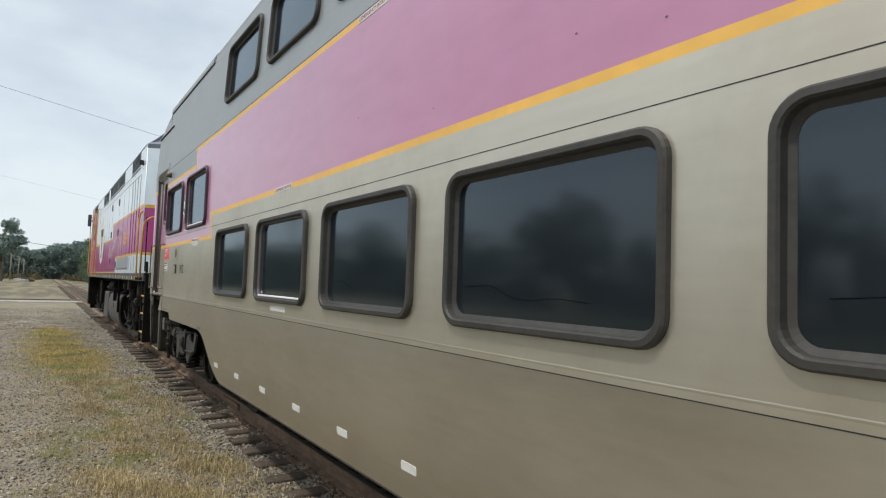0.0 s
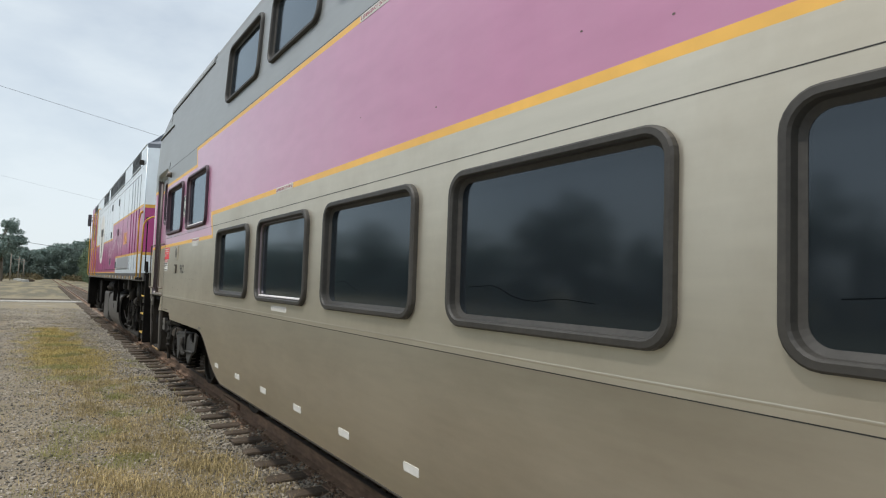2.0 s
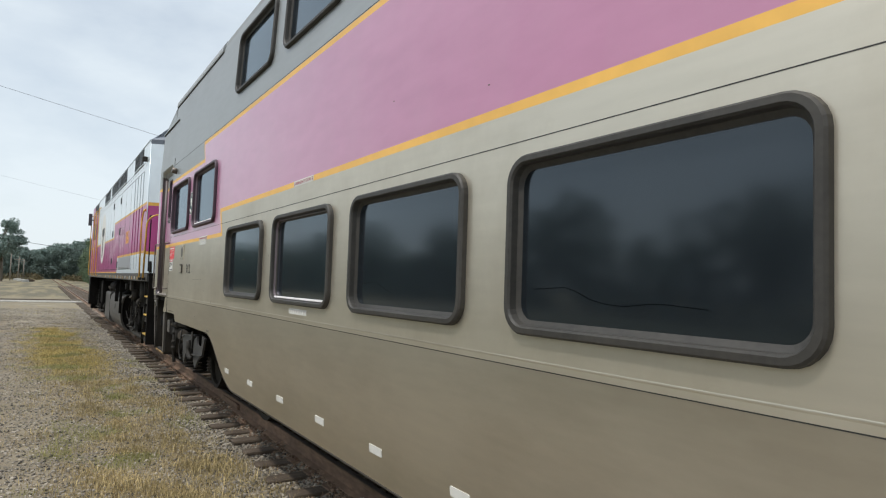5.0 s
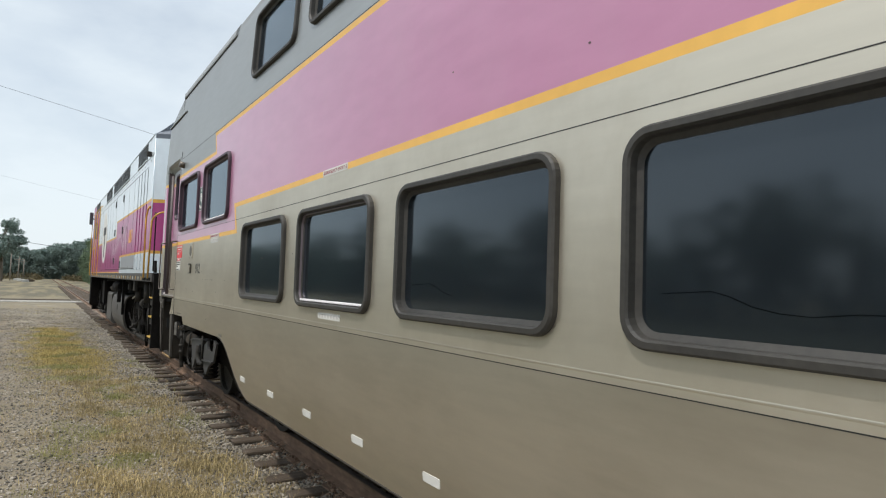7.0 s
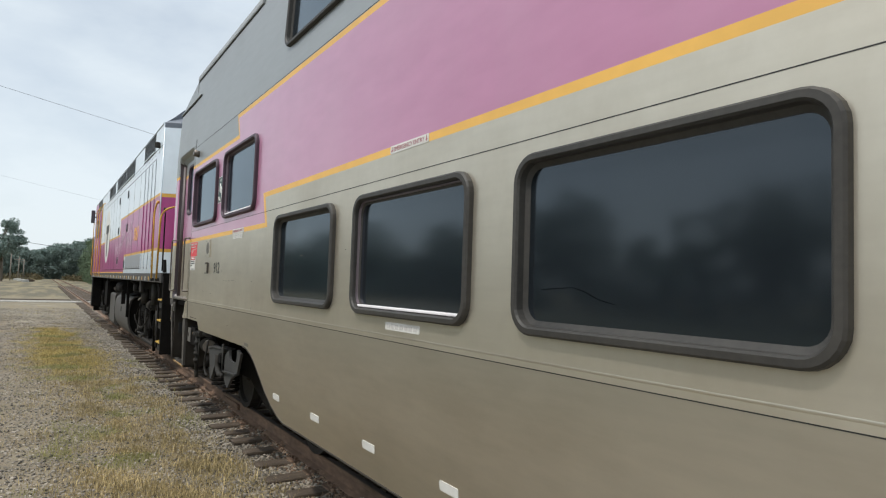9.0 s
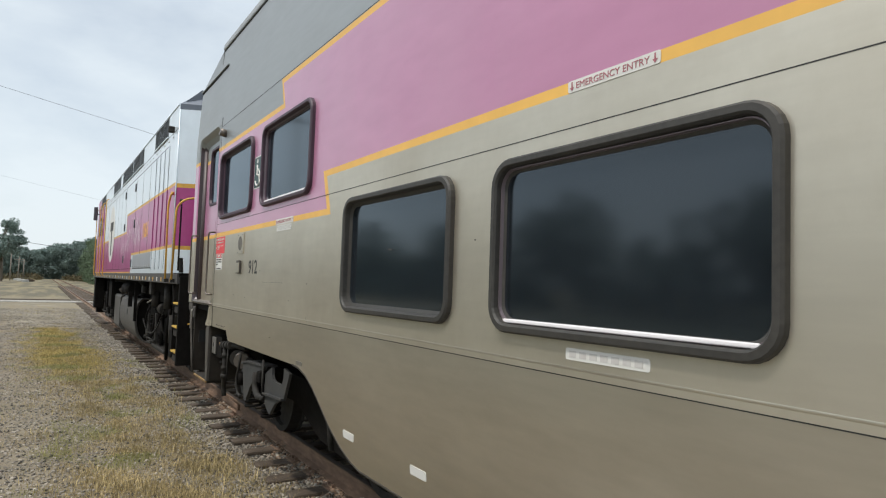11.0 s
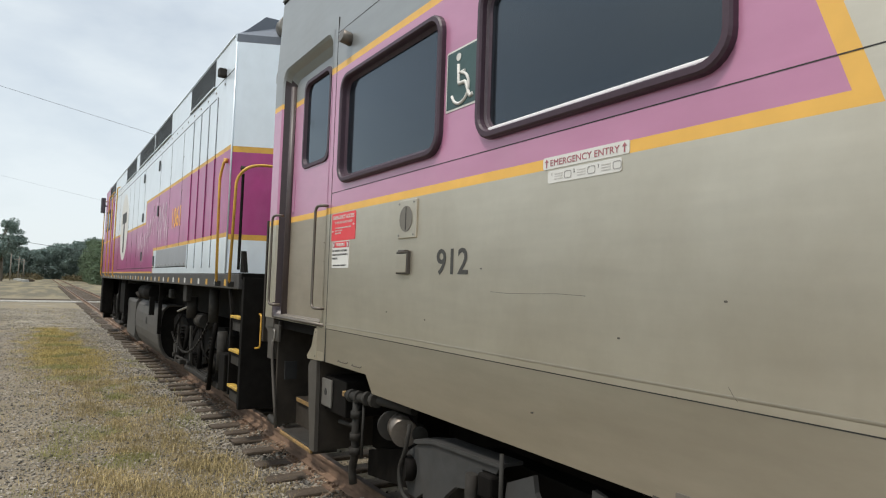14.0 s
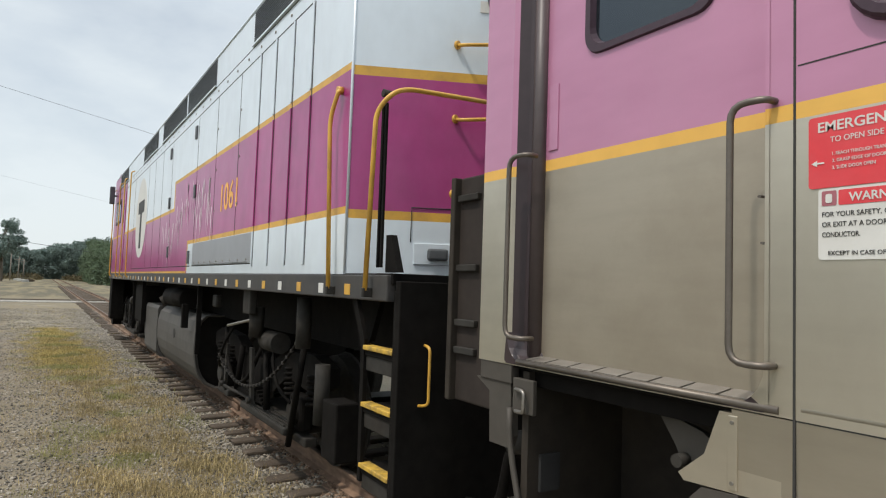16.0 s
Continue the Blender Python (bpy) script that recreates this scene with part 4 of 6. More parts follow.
    part("hinge_pin", cyl((11.86, Y0 - 0.10, 1.165), (0, 1, 0), 0.022, 0.06, 10), M_TRUCK, coach)
    low = part("step", box(11.66, 12.36, Y0 - 0.22, Y0 - 0.03, 0.46, 0.50, 0.006), M_TRUCK, coach, "bottom entrance step")
    part("nosing", box(11.66, 12.36, Y0 - 0.03, Y0 - 0.012, 0.468, 0.492, 0.004), M_DULLYEL, low, "worn yellow step edge")
    part("riser", box(11.64, 12.56, Y0 - 0.24, Y0 - 0.21, 0.50, 0.70), M_WELL, coach, "grey step riser")
    mid = part("step", box(11.64, 12.56, Y0 - 0.58, Y0 - 0.20, 0.69, 0.72, 0.006), M_WELL, coach)
    part("nosing", box(11.64, 12.50, Y0 - 0.202, Y0 - 0.188, 0.69, 0.722, 0.004), M_DULLYEL, mid, "worn yellow step edge")
    part("vent_plate", box(12.535, 12.552, Y0 - 0.195, Y0 - 0.09, 0.87, 1.02), M_BLACKBOX, coach)
    # gangway frame between the vehicles
    g = part("gangway_frame", box(12.87, 13.32, Y0 - 0.20, Y0 - 0.15, 1.12, 2.27, 0.01), mat("brown_gangway_steel", (0.034, 0.027, 0.023), 0.7, 0.0, 0.3, 12, 2, spec=0.2), coach, "dark brown steel gangway plate")
    part("edge_flange", box(13.285, 13.325, Y0 - 0.155, Y0 - 0.11, 1.12, 2.27, 0.006), M_WELL, g)
    for z in (1.36, 1.50, 1.78, 2.14):
        part("bracket", box(13.10, 13.28, Y0 - 0.152, Y0 - 0.125, z, z + 0.035, 0.005), M_TRUCK, g)
    part("coupler", box(12.7, 13.9, YC - 0.14, YC + 0.14, 0.75, 1.0, 0.04), M_DARK, coach)
    part("air_hose", tube(bent([(12.85, Y0 - 0.3, 1.0), (13.0, Y0 - 0.3, 0.92), (13.1, Y0 - 0.32, 0.6), (13.5, Y0 - 0.4, 0.5)], 0.12), 0.03, 8), M_DARK, coach)
    part("hose_coupling", cyl((12.88, Y0 - 0.28, 0.98), (1, 0, -0.3), 0.055, 0.16, 12), M_TRUCK, coach)


def build_signs(coach):
    red = sticker(coach, "emergency_sign", 11.40, 11.005, 1.985, 2.172, M_RED, "red emergency access sticker with white lettering")
    letters("lettering", "EMERGENCY ACCESS", 11.375, 2.131, 0.026, M_WHITE, red, 0.35, bold=0.02)
    letters("lettering", "TO OPEN SIDE DOOR OF COACH", 11.345, 2.101, 0.015, M_WHITE, red, 0.29)
    for k, t in enumerate(("1. REACH THROUGH TRANSPARENT COVER, PULL HANDLE", "2. GRASP EDGE OF DOOR", "3. SLIDE DOOR OPEN")):
        letters("lettering", t, 11.34, 2.067 - 0.018 * k, 0.009, M_WHITE, red, (0.27, 0.125, 0.10)[k])
    part("arrow", prism([(11.392, 2.05), (11.378, 2.058), (11.378, 2.052), (11.360, 2.052), (11.360, 2.048), (11.378, 2.048), (11.378, 2.042)], Y0 + 0.0045, Y0 + 0.003), M_WHITE, red)
    part("arrow", prism([(11.018, 2.085), (11.032, 2.093), (11.032, 2.087), (11.05, 2.087), (11.05, 2.083), (11.032, 2.083), (11.032, 2.077)], Y0 + 0.0045, Y0 + 0.003), M_WHITE, red)
    warn = sticker(coach, "warning_sign", 11.375, 11.09, 1.80, 1.982, M_WHITE, "white safety warning sticker with red heading")
    part("heading", prism(rrect(11.135, 11.325, 1.938, 1.976, 0.003, 2), Y0 + 0.0042, Y0 + 0.002), M_RED, warn)
    letters("lettering", "WARNING", 11.30, 1.946, 0.022, M_WHITE, warn, 0.14, y=Y0 + 0.0055, bold=0.02)
    for x in (11.348, 11.112):
        part("pictogram", prism(rrect(x - 0.018, x + 0.018, 1.938, 1.976, 0.003, 2), Y0 + 0.0042, Y0 + 0.002), M_REDINK, warn)
        part("pictogram_mark", prism(rrect(x - 0.008, x + 0.008, 1.945, 1.968, 0.004, 2), Y0 + 0.0055, Y0 + 0.002), M_WHITE, warn)
    for k, (t, w) in enumerate((("FOR YOUR SAFETY, ONLY BOARD", 0.245), ("OR EXIT AT A DOOR STAFFED BY A", 0.255), ("CONDUCTOR.", 0.09))):
        letters("lettering", t, 11.365, 1.910 - 0.026 * k, 0.013, M_INK, warn, w)
    letters("lettering", "EXCEPT IN CASE OF EMERGENCY", 11.35, 1.812, 0.011, M_INK, warn, 0.22)
    # emergency entry plates
    for x0, x1, z0, z1, small in ((9.18, 8.73, 2.180, 2.228, 1), (5.54, 5.10, 2.462, 2.508, 0), (3.88, 3.44, 3.428, 3.474, 0)):
        p = sticker(coach, "emergency_entry_sign", x0, x1, z0, z1, M_WHITE, "white emergency entry sticker on the yellow stripe")
        w = x0 - x1
        letters("lettering", "EMERGENCY ENTRY", x0 - 0.045, z0 + 0.011, 0.026, M_REDINK, p, w - 0.09)
        for x in (x0 - 0.022, x1 + 0.022):
            up = 1 if small else -1
            zc = (z0 + z1) / 2
            part("arrow", prism([(x, zc + up * 0.017), (x - 0.011, zc + up * 0.004), (x - 0.003, zc + up * 0.004), (x - 0.003, zc - up * 0.017), (x + 0.003, zc - up * 0.017), (x + 0.003, zc + up * 0.004), (x + 0.011, zc + up * 0.004)], Y0 + 0.0045, Y0 + 0.002), M_REDINK, p)
    q = sticker(coach, "instruction_sign", 9.15, 8.765, 2.122, 2.172, M_WHITE, "white instruction sticker with small drawings")
    for k in range(3):
        x = 9.13 - 0.125 * k
        letters("lettering", str(k + 1), x, 2.150, 0.014, M_GREYINK, q)
        for j in range(3):
            part("print_bar", box(x - 0.02, x - 0.065, Y0 + 0.0042, Y0 + 0.002, 2.155 - 0.010 * j, 2.159 - 0.010 * j), M_FAINT, q)
        part("drawing", band([[(a, Y0 + 0.0042, b) for a, b in rrect(x - 0.115, x - 0.075, 2.132, 2.162, 0.008, 2)], [(a, Y0 + 0.0042, b) for a, b in rrect(x - 0.112, x - 0.078, 2.135, 2.159, 0.007, 2)]]), M_GREYINK, q)
    q = sticker(coach, "instruction_sign", 5.52, 5.125, 1.442, 1.486, M_WHITE, "pale instruction sticker below a window")
    for k in range(7):
        part("print_bar", box(5.50 - 0.052 * k, 5.465 - 0.052 * k, Y0 + 0.0042, Y0 + 0.002, 1.452, 1.476), M_FAINT, q)
    # accessibility sign: white figure on dark green
    s_ = sticker(coach, "accessibility_sign", 9.945, 9.665, 2.575, 2.885, M_WHITE, "dark green wheelchair access sign with white border")
    part("field", prism(rrect(9.675, 9.935, 2.585, 2.875, 0.004, 2), Y0 + 0.0042, Y0 + 0.002), M_GREEN, s_)
    yy = Y0 + 0.0055
    ring = [(9.812 + 0.076 * math.cos(a), yy, 2.676 + 0.076 * math.sin(a)) for a in [radians(100 + 15 * k) for k in range(17)]]
    part("symbol_wheel", tube(ring, 0.0085, 6), M_WHITE, s_)
    part("symbol_figure", tube(bent([(9.83, yy, 2.80), (9.825, yy, 2.70), (9.765, yy, 2.70), (9.725, yy, 2.615), (9.70, yy, 2.625)], 0.012, 3), 0.0095, 6), M_WHITE, s_)
    part("symbol_arm", tube([(9.826, yy, 2.755), (9.770, yy, 2.755)], 0.0075, 6), M_WHITE, s_)
    part("symbol_head", cyl((9.832, yy, 2.838), (0, 1, 0), 0.020, 0.003, 12), M_WHITE, s_)
    # round vent, box and car number
    v = part("round_vent_plate", box(10.198, 10.405, Y0 - 0.002, Y0 + 0.010, 1.957, 2.17, 0.004), M_GREY, coach, "square plate with round vent")
    part("vent_disc", cyl((10.31, Y0 + 0.010, 2.065), (0, 1, 0), 0.072, 0.006, 24), mat("brown_grey_disc", (0.17, 0.155, 0.13), 0.6, 0.2, 0.2, 20, 4), v)
    part("vent_slot", box(10.305, 10.311, Y0 + 0.013, Y0 + 0.015, 2.0, 2.13), M_SEAM, v)
    for x in (10.225, 10.39):
        for z in (1.975, 2.152):
            part("bolt", cyl((x, Y0 + 0.010, z), (0, 1, 0), 0.006, 0.006, 8), M_STEEL, v)
    # the box body is darker than its lid: side shade put into the colour
    b = part("hatch_box", box(10.262, 10.392, Y0 - 0.002, Y0 + 0.020, 1.76, 1.885, 0.003), M_PLATE, coach, "small hinged silver box")
    part("box_lid", box(10.274, 10.390, Y0 + 0.019, Y0 + 0.024, 1.768, 1.870, 0.002), M_GREY, b)
    part("box_hinge", box(10.285, 10.365, Y0 + 0.0, Y0 + 0.026, 1.875, 1.893, 0.003), M_RAIL, b)
    letters("car_number", "912", 9.985, 1.762, 0.128, mat("grey_numerals", (0.045, 0.043, 0.038), 0.6, 0, 0.12), coach, 0.285, y=Y0 + 0.0015, label="dark grey painted car number", bold=0.016)
    part("builder_plate", tuck(prism(rrect(8.40, 8.53, 1.06, 1.09, 0.006, 2), Y0 + 0.002, Y0 - 0.004)), M_STEEL, coach, "small silver plate")


def wheel(parent, x, r, y_side, name="wheel"):
    w = part(name, bmesh.new(), M_TRUCK, parent)
    n = 36
    prof = [(0.0, 0.05), (0.07, 0.06), (0.10, 0.02), (r - 0.07, 0.015), (r - 0.06, 0.06), (r, 0.065), (r + 0.005, -0.05), (r + 0.028, -0.06), (r + 0.02, -0.08), (0.0, -0.08)]
    loops = [[(q * math.cos(2 * math.pi * k / n), s_ * y_side, q * math.sin(2 * math.pi * k / n)) for k in range(n)] for q, s_ in prof[1:-1]]
    bm = band(loops)
    bm.faces.new([v for v in list(bm.verts)[:n]])
    bm.to_mesh(w.data)
    bm.free()
    w.location = Vector((x, YC + y_side * 0.755, r)) - Vector(parent.location)
    WHEELS.append((w, w.location.copy(), r))
    return w


WHEELS = []


def build_coach_truck(coach):
    for x in (8.35, 10.95):
        for s_ in (1, -1):
            wheel(coach, x, 0.44, s_)
        part("axle", cyl((x, YC, 0.44), (0, 1, 0), 0.08, 1.5, 12), M_DARK, coach)
    ya, yb = Y0 - 0.30, Y0 - 0.045
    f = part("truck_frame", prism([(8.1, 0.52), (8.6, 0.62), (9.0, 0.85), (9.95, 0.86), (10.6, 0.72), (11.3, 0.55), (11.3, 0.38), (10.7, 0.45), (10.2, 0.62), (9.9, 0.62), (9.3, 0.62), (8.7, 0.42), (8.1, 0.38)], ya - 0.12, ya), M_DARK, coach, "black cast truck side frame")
    part("side_bracket", prism([(10.20, 0.88), (10.02, 0.91), (9.46, 0.93), (9.50, 0.885), (9.60, 0.88), (9.615, 0.76), (9.74, 0.755), (9.82, 0.74), (9.90, 0.68), (10.02, 0.54), (10.06, 0.525), (10.10, 0.54), (10.17, 0.80)], yb - 0.03, yb), M_BRACKET, f, "grey cast bracket with a rounded cut-out")
    part("bracket_top", prism([(10.22, 0.865), (10.20, 0.885), (10.02, 0.918), (9.46, 0.938), (9.46, 0.922), (10.02, 0.90), (10.19, 0.865)], yb - 0.12, yb + 0.012), M_BRACKET, f)
    part("bracket_end", prism([(10.41, 0.72), (10.36, 0.78), (10.28, 0.83), (10.22, 0.85), (10.19, 0.60), (10.26, 0.555), (10.34, 0.56), (10.40, 0.64)], yb - 0.12, yb - 0.04), M_BRACKET, f)
    part("pivot_cap", cyl((10.33, yb - 0.03, 0.70), (0.3, 1, 0), 0.07, 0.06, 16), M_DARK, f)
    part("hose_loop", tube(bent([(10.28, yb + 0.0, 0.95), (10.30, yb + 0.01, 0.80), (10.38, yb + 0.01, 0.68), (10.34, yb, 0.55), (10.22, yb, 0.545)], 0.08), 0.013, 6), M_TRUCK, f)
    part("anchor_plate", prism([(9.42, 0.87), (9.25, 0.945), (9.237, 0.88), (9.215, 0.85), (9.16, 0.835), (9.0, 0.832), (8.95, 0.85), (8.93, 0.89), (8.92, 0.98), (8.78, 0.95), (8.90, 0.72), (9.0, 0.70), (9.12, 0.655), (9.19, 0.60), (9.26, 0.54), (9.34, 0.565), (9.41, 0.61), (9.44, 0.76)], yb - 0.025, yb), M_BRACKET, f, "grey anchor plate with a window")
    part("anchor_flange", prism([(8.90, 0.735), (9.42, 0.705), (9.42, 0.69), (8.90, 0.718)], yb - 0.02, yb + 0.025), M_BRACKET, f)
    part("shock_absorber", cyl((9.435, yb + 0.02, 0.82), (0, 0, 1), 0.010, 0.34, 8), M_TRUCK, f)
    part("rod_end", cyl((9.435, yb + 0.02, 0.655), (0, 1, 0), 0.022, 0.03, 10), M_TRUCK, f)
    part("damper_arm", tube(bent([(9.655, yb + 0.02, 0.85), (9.66, yb + 0.02, 0.71), (9.575, yb + 0.02, 0.645), (9.46, yb + 0.01, 0.65)], 0.05), 0.030, 8), M_TRUCK, f)
    part("damper_body", box(9.50, 9.60, yb - 0.06, yb + 0.03, 0.77, 0.875, 0.012), M_DARK, f)
    for x in (9.72, 10.28):
        part("spring", tube([(x + 0.08 * math.cos(k * 0.6), yb - 0.16 + 0.08 * math.sin(k * 0.6), 0.42 + 0.0045 * k) for k in range(66)], 0.017, 6), M_DARK, f)
    cylinder = part("brake_cylinder", cyl((10.53, Y0 - 0.13, 0.87), (1, -0.35, 0.05), 0.078, 0.24, 20), M_RAIL, coach, "dull steel brake cylinder")
    part("cylinder_band", cyl((10.60, Y0 - 0.105, 0.873), (1, -0.35, 0.05), 0.086, 0.035, 20), M_TRUCK, cylinder)
    part("cylinder_cap", cyl((10.40, Y0 - 0.175, 0.863), (1, -0.35, 0.05), 0.045, 0.08, 14), M_TRUCK, cylinder)
    pipe = part("brake_pipe", tube(bent([(11.15, Y0 - 0.06, 0.968), (10.95, Y0 - 0.07, 0.975), (10.72, Y0 - 0.09, 0.995), (10.40, Y0 - 0.14, 0.99)], 0.06), 0.028, 10), M_TRUCK, coach, "grey brake pipe with couplings")
    for x, r in ((11.10, 0.042), (11.0, 0.04), (10.86, 0.045), (10.76, 0.045)):
        part("pipe_collar", cyl((x, Y0 - 0.07, 0.975 + (11.0 - x) * 0.08), (1, 0, -0.08), r, 0.04, 12), M_TRUCK, pipe)
    part("valve_tap", box(11.17, 11.205, Y0 - 0.07, Y0 - 0.04, 0.95, 0.985, 0.006), M_DULLYEL, pipe, "small yellow tap tag")
    part("drop_pipe", tube(bent([(11.03, Y0 - 0.07, 0.97), (11.03, Y0 - 0.07, 0.66), (11.05, Y0 - 0.08, 0.58), (11.11, Y0 - 0.09, 0.50), (11.10, Y0 - 0.1, 0.40)], 0.05), 0.026, 10), M_TRUCK, coach)
    for z in (0.86, 0.72, 0.63):
        part("pipe_collar", cyl((11.03, Y0 - 0.07, z), (0, 0, 1), 0.036, 0.045, 12), M_TRUCK, coach)
    part("thin_pipe", tube([(10.94, Y0 - 0.08, 0.95), (10.95, Y0 - 0.08, 0.60)], 0.010, 6), M_TRUCK, coach)
    part("cross_pipe", tube([(11.40, Y0 - 0.12, 0.74), (11.12, Y0 - 0.12, 0.76)], 0.016, 8), M_TRUCK, coach)
    plate = part("switch_plate", box(11.415, 11.59, Y0 - 0.065, Y0 - 0.05, 0.83, 1.02, 0.004), mat("pale_grey_plate", (0.13, 0.122, 0.108), 0.6, 0.1, 0.15), coach, "pale grey plate with keyhole")
    part("switch_box", box(11.20, 11.575, Y0 - 0.35, Y0 - 0.068, 0.80, 1.04, 0.008), M_DARK, coach)
    part("keyhole", prism([(11.515, 0.905), (11.495, 0.915), (11.49, 0.935), (11.502, 0.955), (11.52, 0.955), (11.53, 0.935), (11.525, 0.915)], Y0 - 0.051, Y0 - 0.046), M_SEAM, plate)
    part("equipment_box", box(10.9, 11.55, Y0 - 0.9, Y0 - 0.45, 0.5, 1.28), M_DARK, coach)
    part("sand_pipe", tube(bent([(8.64, Y0 - 0.28, 0.95), (8.64, Y0 - 0.28, 0.72), (8.5, Y0 - 0.28, 0.68), (8.42, Y0 - 0.28, 0.40)], 0.05), 0.022, 8), M_TRUCK, coach)
    part("pipe_tag", box(8.57, 8.66, Y0 - 0.25, Y0 - 0.24, 0.78, 0.83), M_WHITE, coach)
    part("underframe", box(8.0, 11.6, Y0 - 1.2, Y0 - 0.7, 0.7, 1.30), M_DARK, coach)
    part("ground_hose", tube(bent([(13.23, Y0 - 0.2, 0.42), (13.08, Y0 - 0.2, 0.40), (12.95, Y0 - 0.2, 0.41)], 0.05), 0.03, 8), M_TRUCK, coach)


# ---- locomotive ----
LX0, LX1 = 14.45, 31.6


def loco_paint(x, z):
    """0 silver, 1 maroon, 2 yellow."""
    if x < 19.95:
        if 2.165 < z < 2.215:
            return 2
        if z < 2.165:
            return 0
    elif x < 20.02:
        if 1.79 < z < 2.215:
            return 2
    if x > 20.02 and z < 1.79:
        return 2
    if x < 21.20:
        if 3.15 < z < 3.20:
            return 2
        return 1 if z < 3.15 else 0
    if x < 21.27 and 2.73 < z < 3.20:
        return 2
    if x > 28.3:
        return 1 if not 2.73 < z < 2.78 else 2
    if 2.73 < z < 2.78:
        return 2
    return 1 if z < 2.73 else 0


def rear_x(d):
    """Where the rear end stands, d metres in from the near side."""
    return LX0 - 0.44 * min(d, 0.95)


def build_locomotive():
    loco = thing("diesel_locomotive", "silver, maroon and yellow diesel locomotive with black running gear", "locomotive", (0, YC, 0))
    far = 2 * YC - Y0
    yi = Y0 - 0.02
    sec = [(yi, 1.76), (yi, 4.44), (yi - 0.30, 4.73), (2 * YC - yi + 0.30, 4.73), (2 * YC - yi, 4.44), (2 * YC - yi, 1.76)]
    part("carbody", prism(sec, LX0 + 0.02, LX1 - 0.02, "x"), M_HOODDK, loco, "dark grey roof and inner body")
    xs = [LX0, 19.95, 20.02, 21.20, 21.27, 28.3, LX1]
    zs = [1.76, 1.79, 2.165, 2.215, 2.73, 2.78, 3.15, 3.20, 4.445]
    side = thicken(part("side_wall", side_grid(xs, zs, lambda x, z: False, loco_paint), [M_SILVER, M_MAROON, M_LYEL], loco, "silver body side with maroon band edged in yellow"), 0.018)
    for v in side.data.vertices:
        v.co.y = Y0 - loco.location.y
    # rear wall with the same bands: a flat middle between two splayed corner panels
    bm = bmesh.new()
    levels = [1.76, 2.135, 2.195, 3.112, 3.178, 4.36, 4.45]
    plan = [(LX0 + 0.001, Y0 - 0.001), (rear_x(0.95), Y0 - 0.95), (rear_x(0.95), far + 0.95), (LX0 + 0.001, far + 0.001)]
    cols = [[bm.verts.new((x, y, z)) for z in levels] for x, y in plan]
    for p, q in zip(cols, cols[1:]):
        for i, k in enumerate((0, 2, 1, 2, 0, 3)):
            bm.faces.new((p[i], p[i + 1], q[i + 1], q[i])).material_index = k
    roof_v = [bm.verts.new((x, y, 4.73)) for x, y in ((LX0 + 0.3, Y0 - 0.32), (rear_x(0.95) + 0.25, Y0 - 1.0), (rear_x(0.95) + 0.25, far + 1.0), (LX0 + 0.3, far + 0.32))]
    for (p, q), (u, v) in zip(zip(cols, cols[1:]), zip(roof_v, roof_v[1:])):
        bm.faces.new((p[-1], u, v, q[-1])).material_index = 3
    bm.faces.new(roof_v).material_index = 3
    bmesh.ops.recalc_face_normals(bm, faces=bm.faces)
    rear = part("rear_wall", bm, [M_SILVER, M_MAROON, M_LYEL, M_HOODDK], loco, "splayed rear end, silver above and below a maroon band")
    part("corner_strip", tube([(LX0, Y0 - 0.006, 1.77), (LX0, Y0 - 0.006, 4.36)], 0.010, 8), M_SILVER, loco)
    lamp = part("rear_headlight", cyl((rear_x(0.5) - 0.02, Y0 - 0.50, 4.56), (1, 0, 0), 0.12, 0.16, 20), M_STEEL, loco, "round rear headlight")
    part("headlight_lens", cyl((rear_x(0.5) - 0.105, Y0 - 0.50, 4.56), (1, 0, 0), 0.09, 0.02, 20), M_WHITE, lamp)
    # side lamp near the rear corner
    part("side_lamp", box(14.84, 14.94, Y0, Y0 + 0.09, 4.06, 4.16, 0.015), M_TRUCK, loco, "small grey lamp bracket")
    # vertical ribs and hinged panels
    for x in (15.24, 15.70, 16.19, 16.68):
        part("side_rib", box(x - 0.016, x + 0.016, Y0 - 0.002, Y0 + 0.012, 1.83, 2.165, 0.004), M_SILVER, loco)
        part("side_rib", box(x - 0.016, x + 0.016, Y0 - 0.002, Y0 + 0.012, 2.215, 3.15, 0.004), M_MAROON, loco)
        part("side_rib", box(x - 0.016, x + 0.016, Y0 - 0.002, Y0 + 0.012, 3.20, 3.90, 0.004), M_SILVER, loco)
        part("panel_joint", box(x - 0.030, x - 0.014, Y0 + 0.0015, Y0 - 0.002, 1.83, 3.90), M_SEAM, loco)
    for x in (17.40, 18.46, 19.58, 21.62, 22.6, 23.5, 24.35, 26.6, 27.6):
        part("panel_joint", box(x - 0.007, x + 0.007, Y0 + 0.0015, Y0 - 0.002, 1.86, 3.90), M_SEAM, loco)
    part("panel_joint", box(15.24, 31.0, Y0 + 0.0015, Y0 - 0.002, 3.90, 3.912), M_SEAM, loco)
    part("panel_joint", box(16.68, 19.58, Y0 + 0.0015, Y0 - 0.002, 1.852, 1.866), M_SEAM, loco)
    part("panel_joint", box(19.75, 26.6, Y0 + 0.0015, Y0 - 0.002, 1.852, 1.864), M_SEAM, loco)
    part("panel_joint", box(14.47, 31.2, Y0 + 0.0015, Y0 - 0.002, 4.055, 4.065), M_SEAM, loco)
